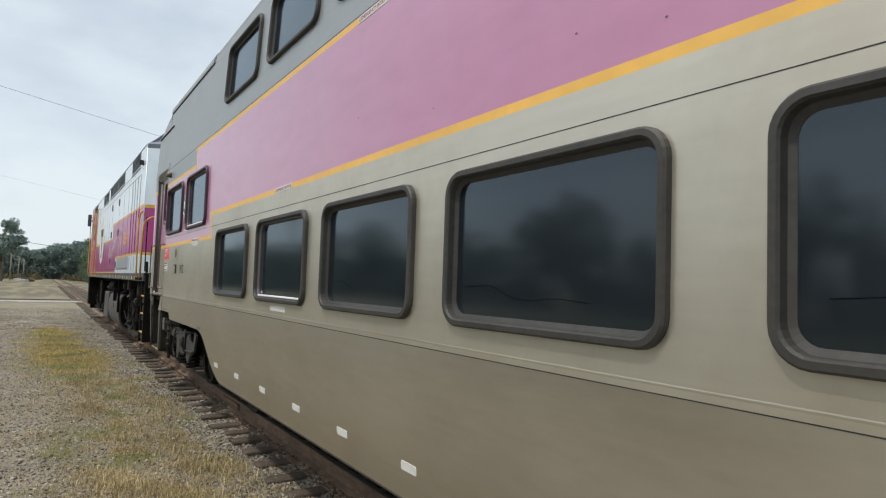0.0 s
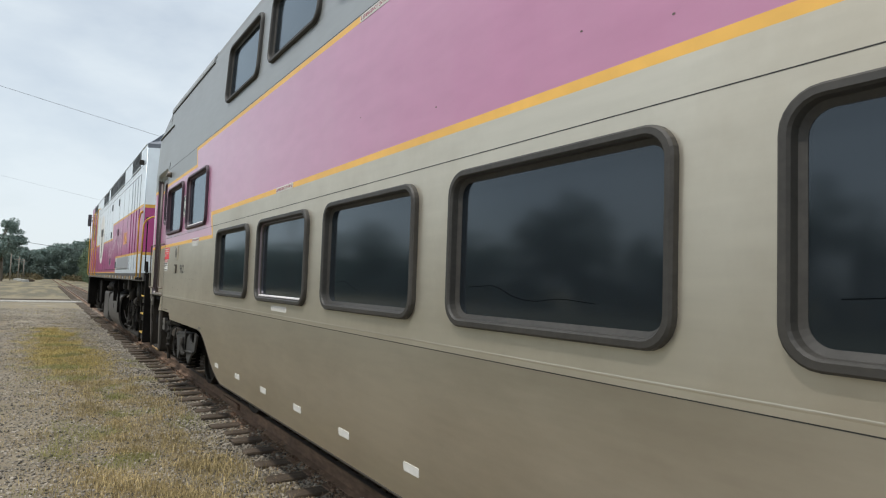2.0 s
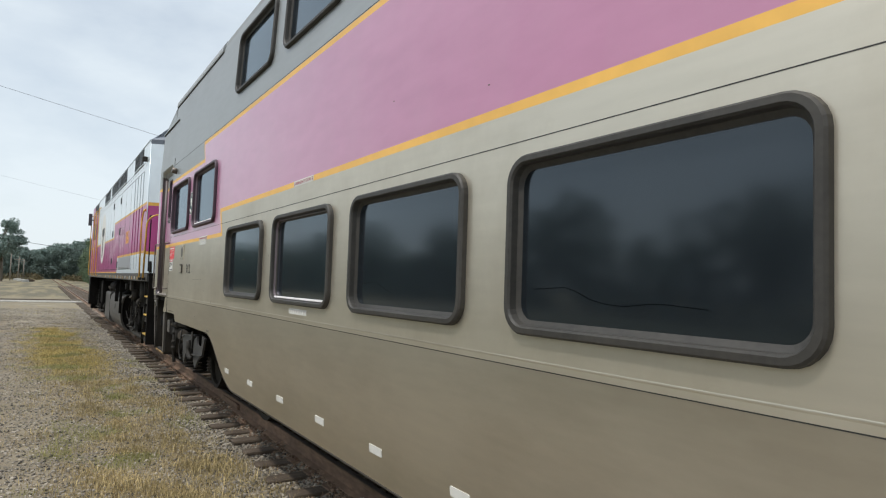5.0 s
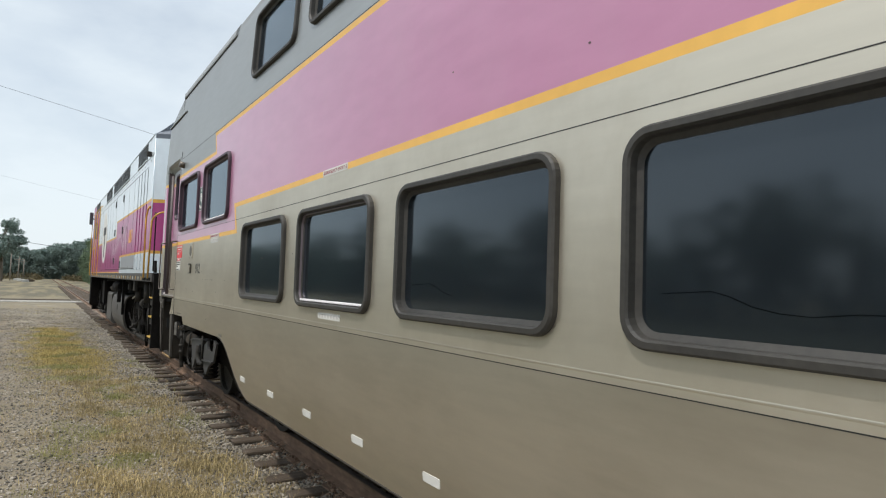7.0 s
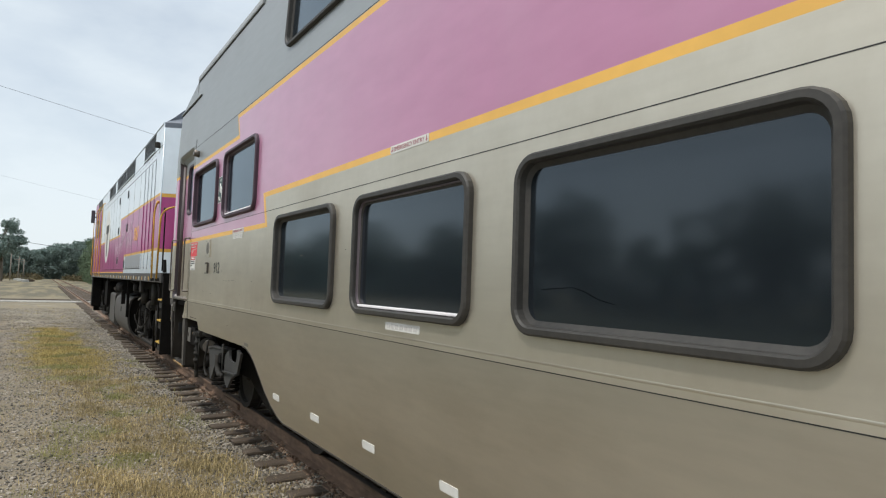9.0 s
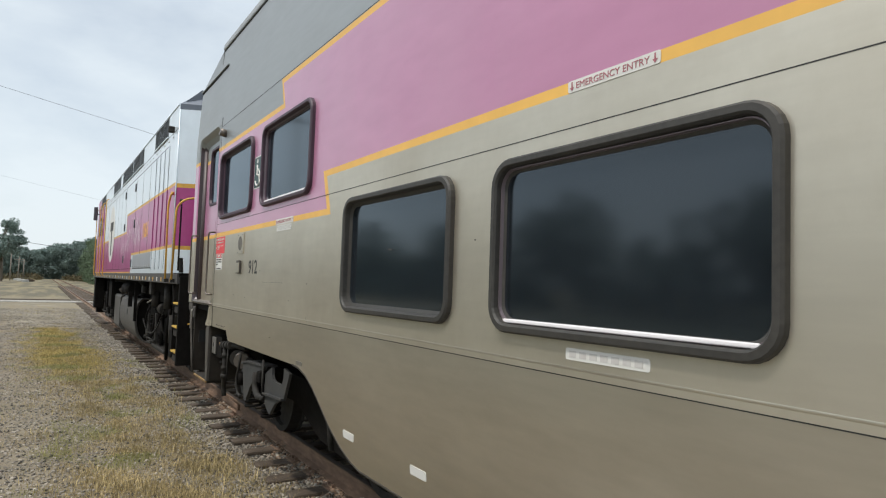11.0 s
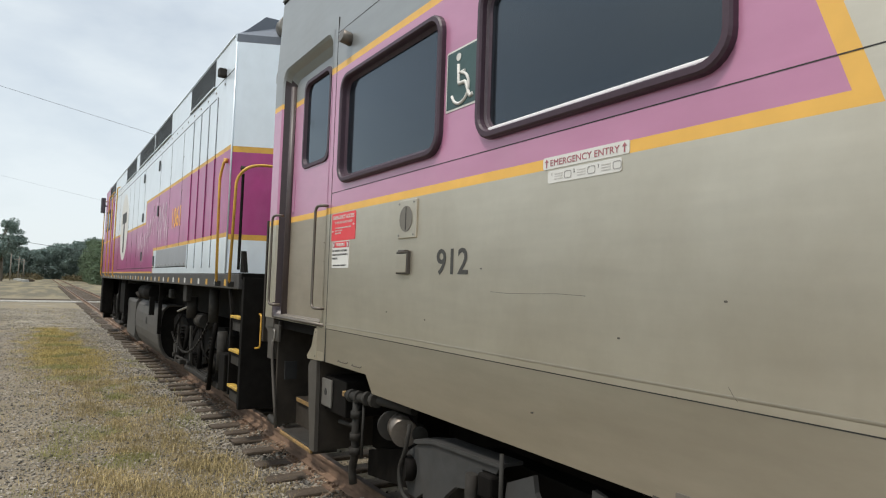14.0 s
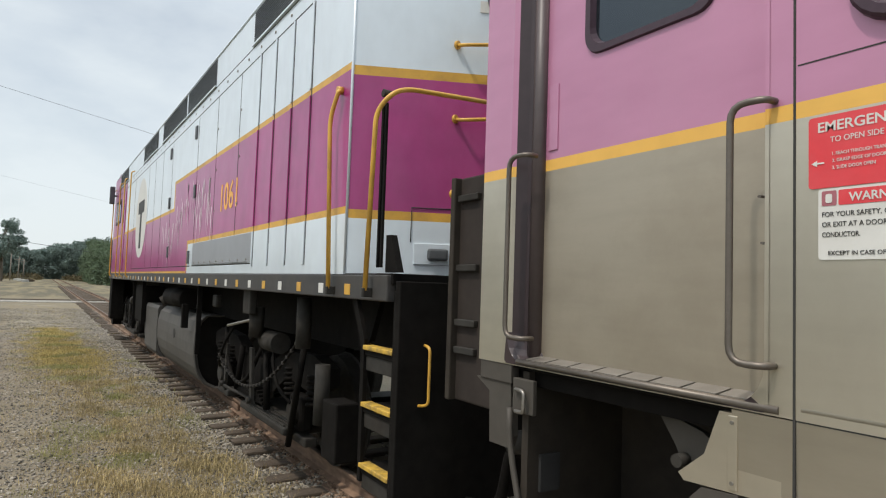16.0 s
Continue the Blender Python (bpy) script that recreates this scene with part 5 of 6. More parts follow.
    grey = part("access_panel", box(16.70, 19.56, Y0 - 0.002, Y0 + 0.009, 1.872, 2.160, 0.003), mat("grey_access_panel", (0.30, 0.31, 0.33), 0.4, 0.1, 0.08, 6, 1, dirt=0.3, dirt_color=(0.22, 0.22, 0.23)), loco, "grey bolted access panel")
    for k in range(9):
        part("bolt", cyl((16.85 + 0.32 * k, Y0 + 0.011, 1.90), (0, 1, 0), 0.012, 0.008, 6), M_STEEL, grey)
    for k in range(36):
        part("bolt", cyl((14.9 + 0.45 * k, Y0 + 0.003, 3.985), (0, 1, 0), 0.014, 0.010, 6), M_STEEL, loco)
    for x in (18.44, 17.38):
        for z in (2.0, 2.5, 3.0, 3.5):
            part("bolt", cyl((x - 0.03, Y0 + 0.003, z), (0, 1, 0), 0.012, 0.010, 6), M_STEEL, loco)
    for x, z in ((19.72, 3.70), (19.62, 2.87), (21.75, 3.72), (21.70, 2.90), (21.6, 2.10), (19.85, 1.98)):
        part("hinge", box(x - 0.05, x + 0.05, Y0, Y0 + 0.02, z - 0.09, z + 0.09, 0.005), M_LOUV, loco)
    # louvred intakes under the roof edge
    for x0, x1 in ((15.45, 16.98), (18.66, 20.50), (20.62, 22.80), (23.40, 25.35), (28.3, 30.1)):
        lv = part("louvre", box(x0, x1, Y0 - 0.01, Y0 + 0.004, 4.085, 4.43, 0.003), M_LOUV, loco, "grey louvred air intake")
        for k in range(14):
            z = 4.096 + 0.024 * k
            part("slat", prism([(Y0 + 0.004, z), (Y0 + 0.013, z), (Y0 + 0.004, z + 0.021)], x0 + 0.02, x1 - 0.02, "x"), M_LOUVRE, lv)
        part("louvre_rim", box(x0 - 0.02, x1 + 0.02, Y0, Y0 + 0.022, 4.070, 4.088), M_SILVER, lv)
    part("roof_rail", tube([(14.5, Y0 - 0.005, 4.45), (31.3, Y0 - 0.005, 4.45)], 0.018, 8), M_SILVER, loco)
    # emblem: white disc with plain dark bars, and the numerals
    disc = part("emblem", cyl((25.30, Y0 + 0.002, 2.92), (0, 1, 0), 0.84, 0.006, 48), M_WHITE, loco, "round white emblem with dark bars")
    part("emblem_bar", box(24.85, 25.75, Y0 + 0.004, Y0 + 0.008, 3.02, 3.28), M_INK, disc)
    part("emblem_bar", box(25.17, 25.43, Y0 + 0.004, Y0 + 0.008, 2.28, 3.02), M_INK, disc)
    letters("locomotive_number", "1061", 18.08, 2.475, 0.315, M_NUM, loco, 0.72, y=Y0 + 0.003, label="gold locomotive number", bold=0.016)
    # sill with reflectors
    sill = part("sill", box(13.78, 31.9, Y0 - 0.05, Y0 + 0.015, 1.60, 1.755, 0.008), mat("sill_dark_grey", (0.045, 0.043, 0.042), 0.55, 0.1, 0.25, 14, 2, dirt=0.4, dirt_color=(0.10, 0.085, 0.07), dirt_scale=3), loco, "dark sill with reflective squares")
    for k in range(36):
        x = 14.34 + 0.464 * k
        part("reflector", box(x - 0.045, x + 0.045, Y0 + 0.012, Y0 + 0.018, 1.625, 1.695, 0.002), (M_LYEL, M_WHITE)[k % 2], sill)
    part("platform", box(13.76, LX0 + 0.03, Y0 - 0.01, far + 0.01, 1.70, 1.765, 0.006), M_DARK, loco, "black rear platform")
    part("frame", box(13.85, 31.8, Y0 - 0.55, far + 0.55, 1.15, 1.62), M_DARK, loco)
    # yellow handrails
    for pts in ([(14.60, Y0, 3.02), (14.57, Y0 + 0.04, 3.02), (14.66, Y0 + 0.06, 2.84), (14.56, Y0 + 0.06, 1.66)],
                [(13.90, YC, 2.96), (13.90, Y0 - 0.15, 2.90), (13.86, Y0 - 0.02, 2.85), (13.94, Y0 + 0.05, 2.74), (13.98, Y0 + 0.06, 1.66)]):
        part("handrail", tube(bent(pts, 0.09, 5), 0.0155, 10), M_LYEL, loco, "yellow tubular handrail")
        e = pts[-1]
        part("rail_foot", box(e[0] - 0.014, e[0] + 0.014, e[1] - 0.045, e[1] + 0.016, 1.62, 1.675, 0.005), M_TRUCK, loco)
    part("rail_foot", cyl((14.60, Y0 + 0.02, 3.03), (0, 1, 0), 0.028, 0.04, 10), M_LYEL, loco)
    part("rail_clamp", cyl((13.94, Y0 - 0.02, 2.855), (0, 1, 0.05), 0.024, 0.06, 10), M_TRUCK, loco)
    for dx in (0.0, 0.045):
        part("gate_bar", box(13.93 + dx, 13.955 + dx, Y0 - 0.03, Y0 - 0.015, 1.80, 2.80, 0.004), M_DARK, loco)
    part("gate_foot", prism([(13.72, 1.77), (13.88, 1.77), (13.88, 1.99), (13.82, 1.99)], Y0 - 0.06, Y0 - 0.02), M_DARK, loco)
    for z in (3.37, 2.85, 2.33):
        iron = part("grab_iron", tube(bent([(rear_x(0.65), Y0 - 0.65, z), (rear_x(0.65) - 0.09, Y0 - 0.66, z - 0.02), (rear_x(1.01) - 0.09, Y0 - 1.01, z + 0.02), (rear_x(1.01), Y0 - 1.01, z + 0.02)], 0.03), 0.013, 8), M_LYEL, loco, "yellow grab iron on the rear wall")
        part("flange", cyl((rear_x(0.65) - 0.012, Y0 - 0.65, z), (1, 0.44, 0), 0.030, 0.02, 10), M_LYEL, iron)
    def on_rear(bm, d):
        bm.transform(Matrix.Translation((rear_x(d), Y0 - d, 0)) @ Matrix.Rotation(-math.atan(0.44), 4, "Z"))
        return bm
    p = part("socket_plate", on_rear(box(-0.012, 0.002, -0.14, 0.14, 1.84, 1.985, 0.004), 0.55), M_SILVER, loco)
    part("socket", on_rear(box(-0.05, -0.008, -0.07, 0.07, 1.87, 1.95, 0.015), 0.57), M_LOUV, p)
    part("joint_line", tube([(rear_x(0.40) - 0.003, Y0 - 0.40, 1.99), (rear_x(0.40) - 0.003, Y0 - 0.40, 2.225), (rear_x(0.9) - 0.003, Y0 - 0.9, 2.225)], 0.004, 5), M_SEAM, rear)
    part("notice", on_rear(box(-0.006, 0.002, -0.07, 0.07, 3.62, 3.70), 0.86), M_WHITE, loco, "small white notice")
    part("cable", tube(bent([(rear_x(0.80) - 0.02, Y0 - 0.80, 3.95), (rear_x(0.85) - 0.02, Y0 - 0.85, 3.66), (rear_x(0.90) - 0.02, Y0 - 0.90, 3.58)], 0.05), 0.012, 6), M_LOUV, loco)
    # strips of paint peeled from the maroon band
    rng = random.Random(21)
    peel = bmesh.new()
    for k in range(70):
        x, top = rng.uniform(18.45, 22.6), rng.uniform(2.50, 3.02)
        if x > 21.2:
            top -= 0.42
        w, h = rng.uniform(0.010, 0.034), rng.uniform(0.12, 0.50)
        ring = [(x - w, top), (x - w * 0.4, top + 0.03), (x + w * 0.5, top + 0.02), (x + w, top - h * 0.2), (x + w * 0.3, top - h * 0.7), (x, top - h), (x - w * 0.5, top - h * 0.5)]
        peel.faces.new([peel.verts.new((px, Y0 + 0.0028, pz)) for px, pz in ring])
    part("peeled_paint", peel, M_PEEL, side, "pale streaks where the maroon paint has peeled")
    # stairwell at the rear corner
    yb = Y0 - 0.02
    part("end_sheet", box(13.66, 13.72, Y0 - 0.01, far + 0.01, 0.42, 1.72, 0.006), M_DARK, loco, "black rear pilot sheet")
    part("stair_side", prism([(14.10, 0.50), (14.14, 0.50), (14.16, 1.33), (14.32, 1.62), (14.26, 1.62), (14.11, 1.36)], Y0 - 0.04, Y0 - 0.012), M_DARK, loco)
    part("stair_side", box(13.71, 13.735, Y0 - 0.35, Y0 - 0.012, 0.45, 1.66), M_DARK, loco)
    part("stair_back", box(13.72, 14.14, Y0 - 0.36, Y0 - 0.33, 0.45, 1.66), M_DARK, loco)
    for z in (1.31, 0.965, 0.60):
        t = part("step", box(13.73, 14.12, Y0 - 0.32, Y0 - 0.02, z - 0.05, z, 0.006), M_DARK, loco, "black steel step")
        part("tread_edge", box(13.735, 14.115, Y0 - 0.08, Y0 - 0.004, z - 0.014, z + 0.014, 0.006), M_CHIP, t, "chipped yellow step edge")
        part("kick_plate", box(13.735, 14.11, Y0 - 0.05, Y0 - 0.03, z - 0.14, z - 0.03, 0.004), M_TRUCK, t)
    part("grab_iron", tube(bent([(13.66, Y0 - 0.18, 1.36), (13.60, Y0 - 0.18, 1.35), (13.60, Y0 - 0.18, 1.03), (13.66, Y0 - 0.15, 1.02)], 0.03), 0.009, 8), M_LYEL, loco, "small yellow grab iron on the end sheet")
    build_loco_gear(loco)
    build_loco_cab(loco)
    return loco


def build_loco_gear(loco):
    far = 2 * YC - Y0
    yf = Y0 - 0.42
    for cx in (17.55, 28.8):
        for dx in (-1.37, 1.37):
            for s_ in (1, -1):
                wheel(loco, cx + dx, 0.508, s_)
            part("axle", cyl((cx + dx, YC, 0.508), (0, 1, 0), 0.09, 1.5, 12), M_DARK, loco)
            part("journal_box", box(cx + dx - 0.17, cx + dx + 0.17, yf - 0.02, yf + 0.10, 0.36, 0.68, 0.03), M_DARK, loco)
            part("journal_cap", cyl((cx + dx, yf + 0.11, 0.52), (0, 1, 0), 0.11, 0.06, 16), M_TRUCK, loco)
            for k in (-1, 1):
                part("coil_spring", tube([(cx + dx + k * 0.30 + 0.075 * math.cos(a * 0.55), yf + 0.02 + 0.075 * math.sin(a * 0.55), 0.62 + 0.0042 * a) for a in range(70)], 0.016, 6), M_DARK, loco)
            part("brake_shoe", box(cx + dx - 0.66, cx + dx - 0.56, yf - 0.05, yf + 0.03, 0.32, 0.72, 0.02), M_TRUCK, loco)
        fr = [(cx - 2.0, 0.98), (cx - 1.7, 1.06), (cx - 0.9, 1.02), (cx - 0.5, 0.86), (cx + 0.5, 0.86), (cx + 0.9, 1.02), (cx + 1.7, 1.06), (cx + 2.0, 0.98), (cx + 2.0, 0.82), (cx + 1.7, 0.72),
              (cx + 1.0, 0.78), (cx + 0.55, 0.56), (cx - 0.55, 0.56), (cx - 1.0, 0.78), (cx - 1.7, 0.72), (cx - 2.0, 0.82)]
        part("truck_frame", prism(fr, yf - 0.06, yf + 0.06), M_DARK, loco, "black cast truck frame")
        plank = part("spring_plank", box(cx - 1.35, cx + 0.15, 2 * YC - yf - 0.16, yf + 0.19, 0.30, 0.375, 0.02), M_TRUCK, loco, "grey spring plank")
        for k in range(4):
            part("rib", box(cx - 1.30, cx + 0.10, yf + 0.02 + 0.045 * k, yf + 0.04 + 0.045 * k, 0.372, 0.392, 0.004), M_TRUCK, plank)
        part("brake_lever", prism([(cx - 0.28, 0.40), (cx - 0.20, 0.40), (cx - 0.12, 0.98), (cx - 0.22, 0.98)], yf + 0.16, yf + 0.19), M_TRUCK, loco)
        part("brake_lever", prism([(cx + 0.95, 0.36), (cx + 1.03, 0.36), (cx + 0.98, 0.92), (cx + 0.90, 0.92)], yf + 0.14, yf + 0.17), M_TRUCK, loco)
        link = part("pull_rod", tube([(cx - 0.24, yf + 0.20, 0.46), (cx + 0.97, yf + 0.18, 0.42)], 0.018, 8), M_TRUCK, loco)
        for x in (cx - 0.24, cx + 0.97):
            part("pin", cyl((x, yf + 0.20, 0.44), (0, 1, 0), 0.035, 0.06, 10), M_TRUCK, link)
        for dx in (-1.37, 1.37):
            part("pedestal_tie", box(cx + dx - 0.26, cx + dx + 0.26, yf - 0.03, yf + 0.09, 0.25, 0.33, 0.015), M_TRUCK, loco)
            part("hose", tube(bent([(cx + dx * 0.6, yf + 0.12, 1.15), (cx + dx * 0.7, yf + 0.2, 0.92), (cx + dx * 0.85, yf + 0.2, 0.70), (cx + dx, yf + 0.14, 0.60)], 0.1), 0.016, 8), M_DARK, loco)
        for k in range(5):
            part("leaf_spring", box(cx - 0.5 + 0.06 * k, cx + 0.5 - 0.06 * k, yf + 0.05, yf + 0.14, 0.43 + 0.03 * k, 0.455 + 0.03 * k), M_DARK, loco)
        part("swing_hanger", tube([(cx - 0.6, yf + 0.12, 0.40), (cx - 0.45, yf + 0.10, 0.95)], 0.035, 8), M_DARK, loco)
        part("swing_hanger", tube([(cx + 0.6, yf + 0.12, 0.40), (cx + 0.45, yf + 0.10, 0.95)], 0.035, 8), M_DARK, loco)
        part("brake_cylinder", cyl((cx - 0.8, yf + 0.14, 1.10), (1, 0, 0), 0.10, 0.42, 16), M_TRUCK, loco)
        part("air_line", tube(bent([(cx + 1.2, yf + 0.12, 1.1), (cx + 0.9, yf + 0.16, 0.7), (cx + 0.5, yf + 0.16, 0.5), (cx, yf + 0.16, 0.62), (cx - 0.4, yf + 0.14, 1.0)], 0.2), 0.022, 8), M_DARK, loco)
    # brackets, pipes and a hanging chain by the rear truck
    part("hanger_bracket", box(16.85, 17.10, Y0 - 0.12, Y0 - 0.05, 1.36, 1.61, 0.01), M_TRUCK, loco)
    part("hanger_pipe", cyl((16.96, Y0 - 0.16, 1.28), (0, 0, 1), 0.075, 0.30, 14), M_TRUCK, loco)
    part("drain_pipe", cyl((15.60, Y0 - 0.16, 1.36), (0, 0, 1), 0.062, 0.42, 14), M_TRUCK, loco, "grey vertical pipe")
    part("damper_tube", cyl((15.24, Y0 - 0.2, 0.83), (0, 0, 1), 0.06, 0.46, 12), M_TRUCK, loco)
    part("sander_box", box(14.75, 15.02, Y0 - 0.30, Y0 - 0.12, 0.42, 0.84, 0.012), M_DARK, loco)
    part("sander_pipe", tube(bent([(15.8, Y0 - 0.25, 1.15), (15.85, Y0 - 0.22, 0.8), (16.2, Y0 - 0.28, 0.22)], 0.1), 0.03, 8), M_DARK, loco)
    part("brake_rod", tube([(18.2, Y0 - 0.18, 1.16), (17.1, Y0 - 0.18, 1.30)], 0.016, 6), M_STEEL, loco)
    part("under_bracket", prism([(14.40, 1.60), (14.90, 1.60), (14.72, 1.25), (14.55, 1.30)], Y0 - 0.30, Y0 - 0.26), M_DARK, loco)
    ch = [(15.7 + 3.2 * u, Y0 - 0.14, 1.18 - 0.10 * u - 2.0 * u * (1 - u) * 1.05) for u in [k / 30 for k in range(31)]]
    chain = part("chain", tube(ch[:26], 0.013, 5), M_DARK, loco, "rusty hanging safety chain")
    for k in range(0, 26, 1):
        a = Vector(ch[k])
        part("link", box(a.x - 0.024, a.x + 0.024, a.y - 0.012, a.y + 0.012, a.z - 0.015, a.z + 0.015, 0.006), M_TRUCK, chain)
    # fuel tank with a bulged side and a flat end
    prof = [(Y0 - 0.30, 1.17), (Y0 - 0.21, 1.08), (Y0 - 0.175, 0.93), (Y0 - 0.165, 0.76), (Y0 - 0.17, 0.60), (Y0 - 0.20, 0.44), (Y0 - 0.25, 0.32), (Y0 - 0.33, 0.22), (Y0 - 0.45, 0.16), (Y0 - 0.85, 0.13)]
    full = prof + [(2 * YC - a, b) for a, b in prof[::-1]]
    tank = part("fuel_tank", prism(full, 20.05, 23.42, "x"), M_TANK, loco, "grey steel fuel tank with bulged sides")
    rim = [[(x, YC + (a - YC) * k, 0.65 + (b - 0.65) * k) for a, b in full] for x, k in ((20.05, 1.0), (20.03, 1.012), (19.95, 1.012), (19.94, 1.0), (19.96, 0.97), (20.04, 0.97))]
    part("tank_rim", band(rim), M_TANK, tank)
    part("tank_end", prism([(YC + (a - YC) * 0.975, 0.65 + (b - 0.65) * 0.975) for a, b in full], 20.0, 20.04, "x"), M_DARK, tank)
    part("tank_seam", prism([(YC + (a - YC) * 1.004, 0.65 + (b - 0.65) * 1.004) for a, b in full], 23.4, 23.43, "x"), M_DARK, tank)
    ahead = [(Y0 - 0.20, 1.16), (Y0 - 0.17, 1.10), (Y0 - 0.17, 0.32), (Y0 - 0.24, 0.22), (Y0 - 0.5, 0.19)]
    part("water_tank", prism(ahead + [(2 * YC - a, b) for a, b in ahead[::-1]], 23.44, 25.0, "x"), M_TANK, loco, "grey flat-sided tank")
    part("sight_glass", cyl((21.6, Y0 - 0.168, 0.80), (0, 1, 0), 0.075, 0.02, 14), M_SEAM, tank)
    part("tank_strap", box(20.25, 20.33, Y0 - 0.12, Y0 - 0.03, 0.98, 1.32, 0.008), M_DARK, tank)
    part("air_reservoir", cyl((21.5, Y0 - 0.22, 1.38), (1, 0, 0), 0.16, 1.6, 18), M_DARK, loco)
    part("filler_cap", cyl((22.3, Y0 - 0.10, 1.30), (0.3, 0.5, 1), 0.06, 0.16, 12), M_TRUCK, loco)
    part("horn_box", box(18.6, 18.8, Y0 - 0.20, Y0 - 0.12, 1.35, 1.50, 0.02), M_TRUCK, loco)
    for x in (19.4, 24.9, 26.4):
        part("frame_post", box(x - 0.02, x + 0.02, Y0 - 0.12, Y0 - 0.06, 0.7, 1.60), M_DARK, loco)
    part("battery_box", box(25.1, 26.3, Y0 - 0.5, Y0 - 0.10, 0.75, 1.5, 0.02), M_DARK, loco)


def build_loco_cab(loco):
    far = 2 * YC - Y0
    nose = [(LX1 - 0.05, 1.76), (LX1 + 0.55, 1.80), (LX1 + 0.50, 2.9), (LX1 + 0.15, 3.15), (LX1 - 0.10, 4.2), (LX1 - 0.35, 4.6), (LX1 - 0.6, 4.6)]
    part("nose", prism(nose, Y0 - 0.06, far + 0.06), M_MAROON, loco, "maroon sloping nose")
    fr = part("cab_window", box(29.6, 30.9, Y0 - 0.004, Y0 + 0.012, 3.10, 3.75, 0.006), M_RUB, loco)
    part("glass", box(29.68, 30.82, Y0 + 0.005, Y0 + 0.015, 3.17, 3.68), M_GLASS, fr)
    d = part("cab_door", box(28.5, 29.3, Y0 - 0.004, Y0 + 0.014, 1.85, 3.85, 0.006), M_MAROON, loco, "maroon cab side door")
    part("door_glass", box(28.7, 29.1, Y0 + 0.012, Y0 + 0.02, 3.05, 3.65), M_GLASS, d)
    for x in (27.0, 28.35, 29.42, 31.2):
        part("handrail", tube(bent([(x, Y0, 4.15), (x, Y0 + 0.07, 4.12), (x, Y0 + 0.07, 1.70), (x, Y0, 1.66)], 0.06), 0.014, 8), M_LYEL, loco, "long yellow vertical handrail")
    part("mirror", box(31.05, 31.20, Y0 + 0.06, Y0 + 0.19, 3.74, 4.24, 0.02), M_LOUV, loco, "dark cab side mirror")
    part("mirror_arm", box(31.10, 31.14, Y0, Y0 + 0.08, 3.95, 4.0), M_LOUV, loco)
    part("front_step", box(31.2, 31.8, Y0 - 0.35, Y0 - 0.02, 0.45, 1.62, 0.02), M_DARK, loco)
    part("pilot", prism([(31.8, 0.25), (32.3, 0.25), (32.2, 1.62), (31.8, 1.62)], Y0 - 0.15, far + 0.15), M_DARK, loco)


# ---- distance ----
def leaf_cloud(rng, centres, radii, per, size):
    """Leaf tufts on the skins of clumps: triangles turned at random."""
    v, f = [], []
    for c, r in zip(centres, radii):
        n = int(per)
        d = rng.normal(size=(n, 3))
        d /= np.linalg.norm(d, axis=1)[:, None]
        p = np.asarray(c) + d * np.asarray(r) * rng.uniform(0.55, 1.08, (n, 1))
        a, b = rng.normal(size=(n, 3)), rng.normal(size=(n, 3))
        a /= np.linalg.norm(a, axis=1)[:, None]
        b /= np.linalg.norm(b, axis=1)[:, None]
        s_ = size * rng.uniform(0.5, 1.3, (n, 1))
        v.append(np.stack([p - a * s_, p + a * s_ * 0.6 + b * s_ * 0.8, p - b * s_ * 0.9, p + a * s_ * 0.5 - b * s_], 1))
    v = np.concatenate(v).reshape(-1, 3)
    m = len(v) // 4
    base = (np.arange(m) * 4)[:, None]
    f = np.concatenate([base + np.array([[0, 1, 2]]), base + np.array([[0, 2, 3]])])
    return v, f


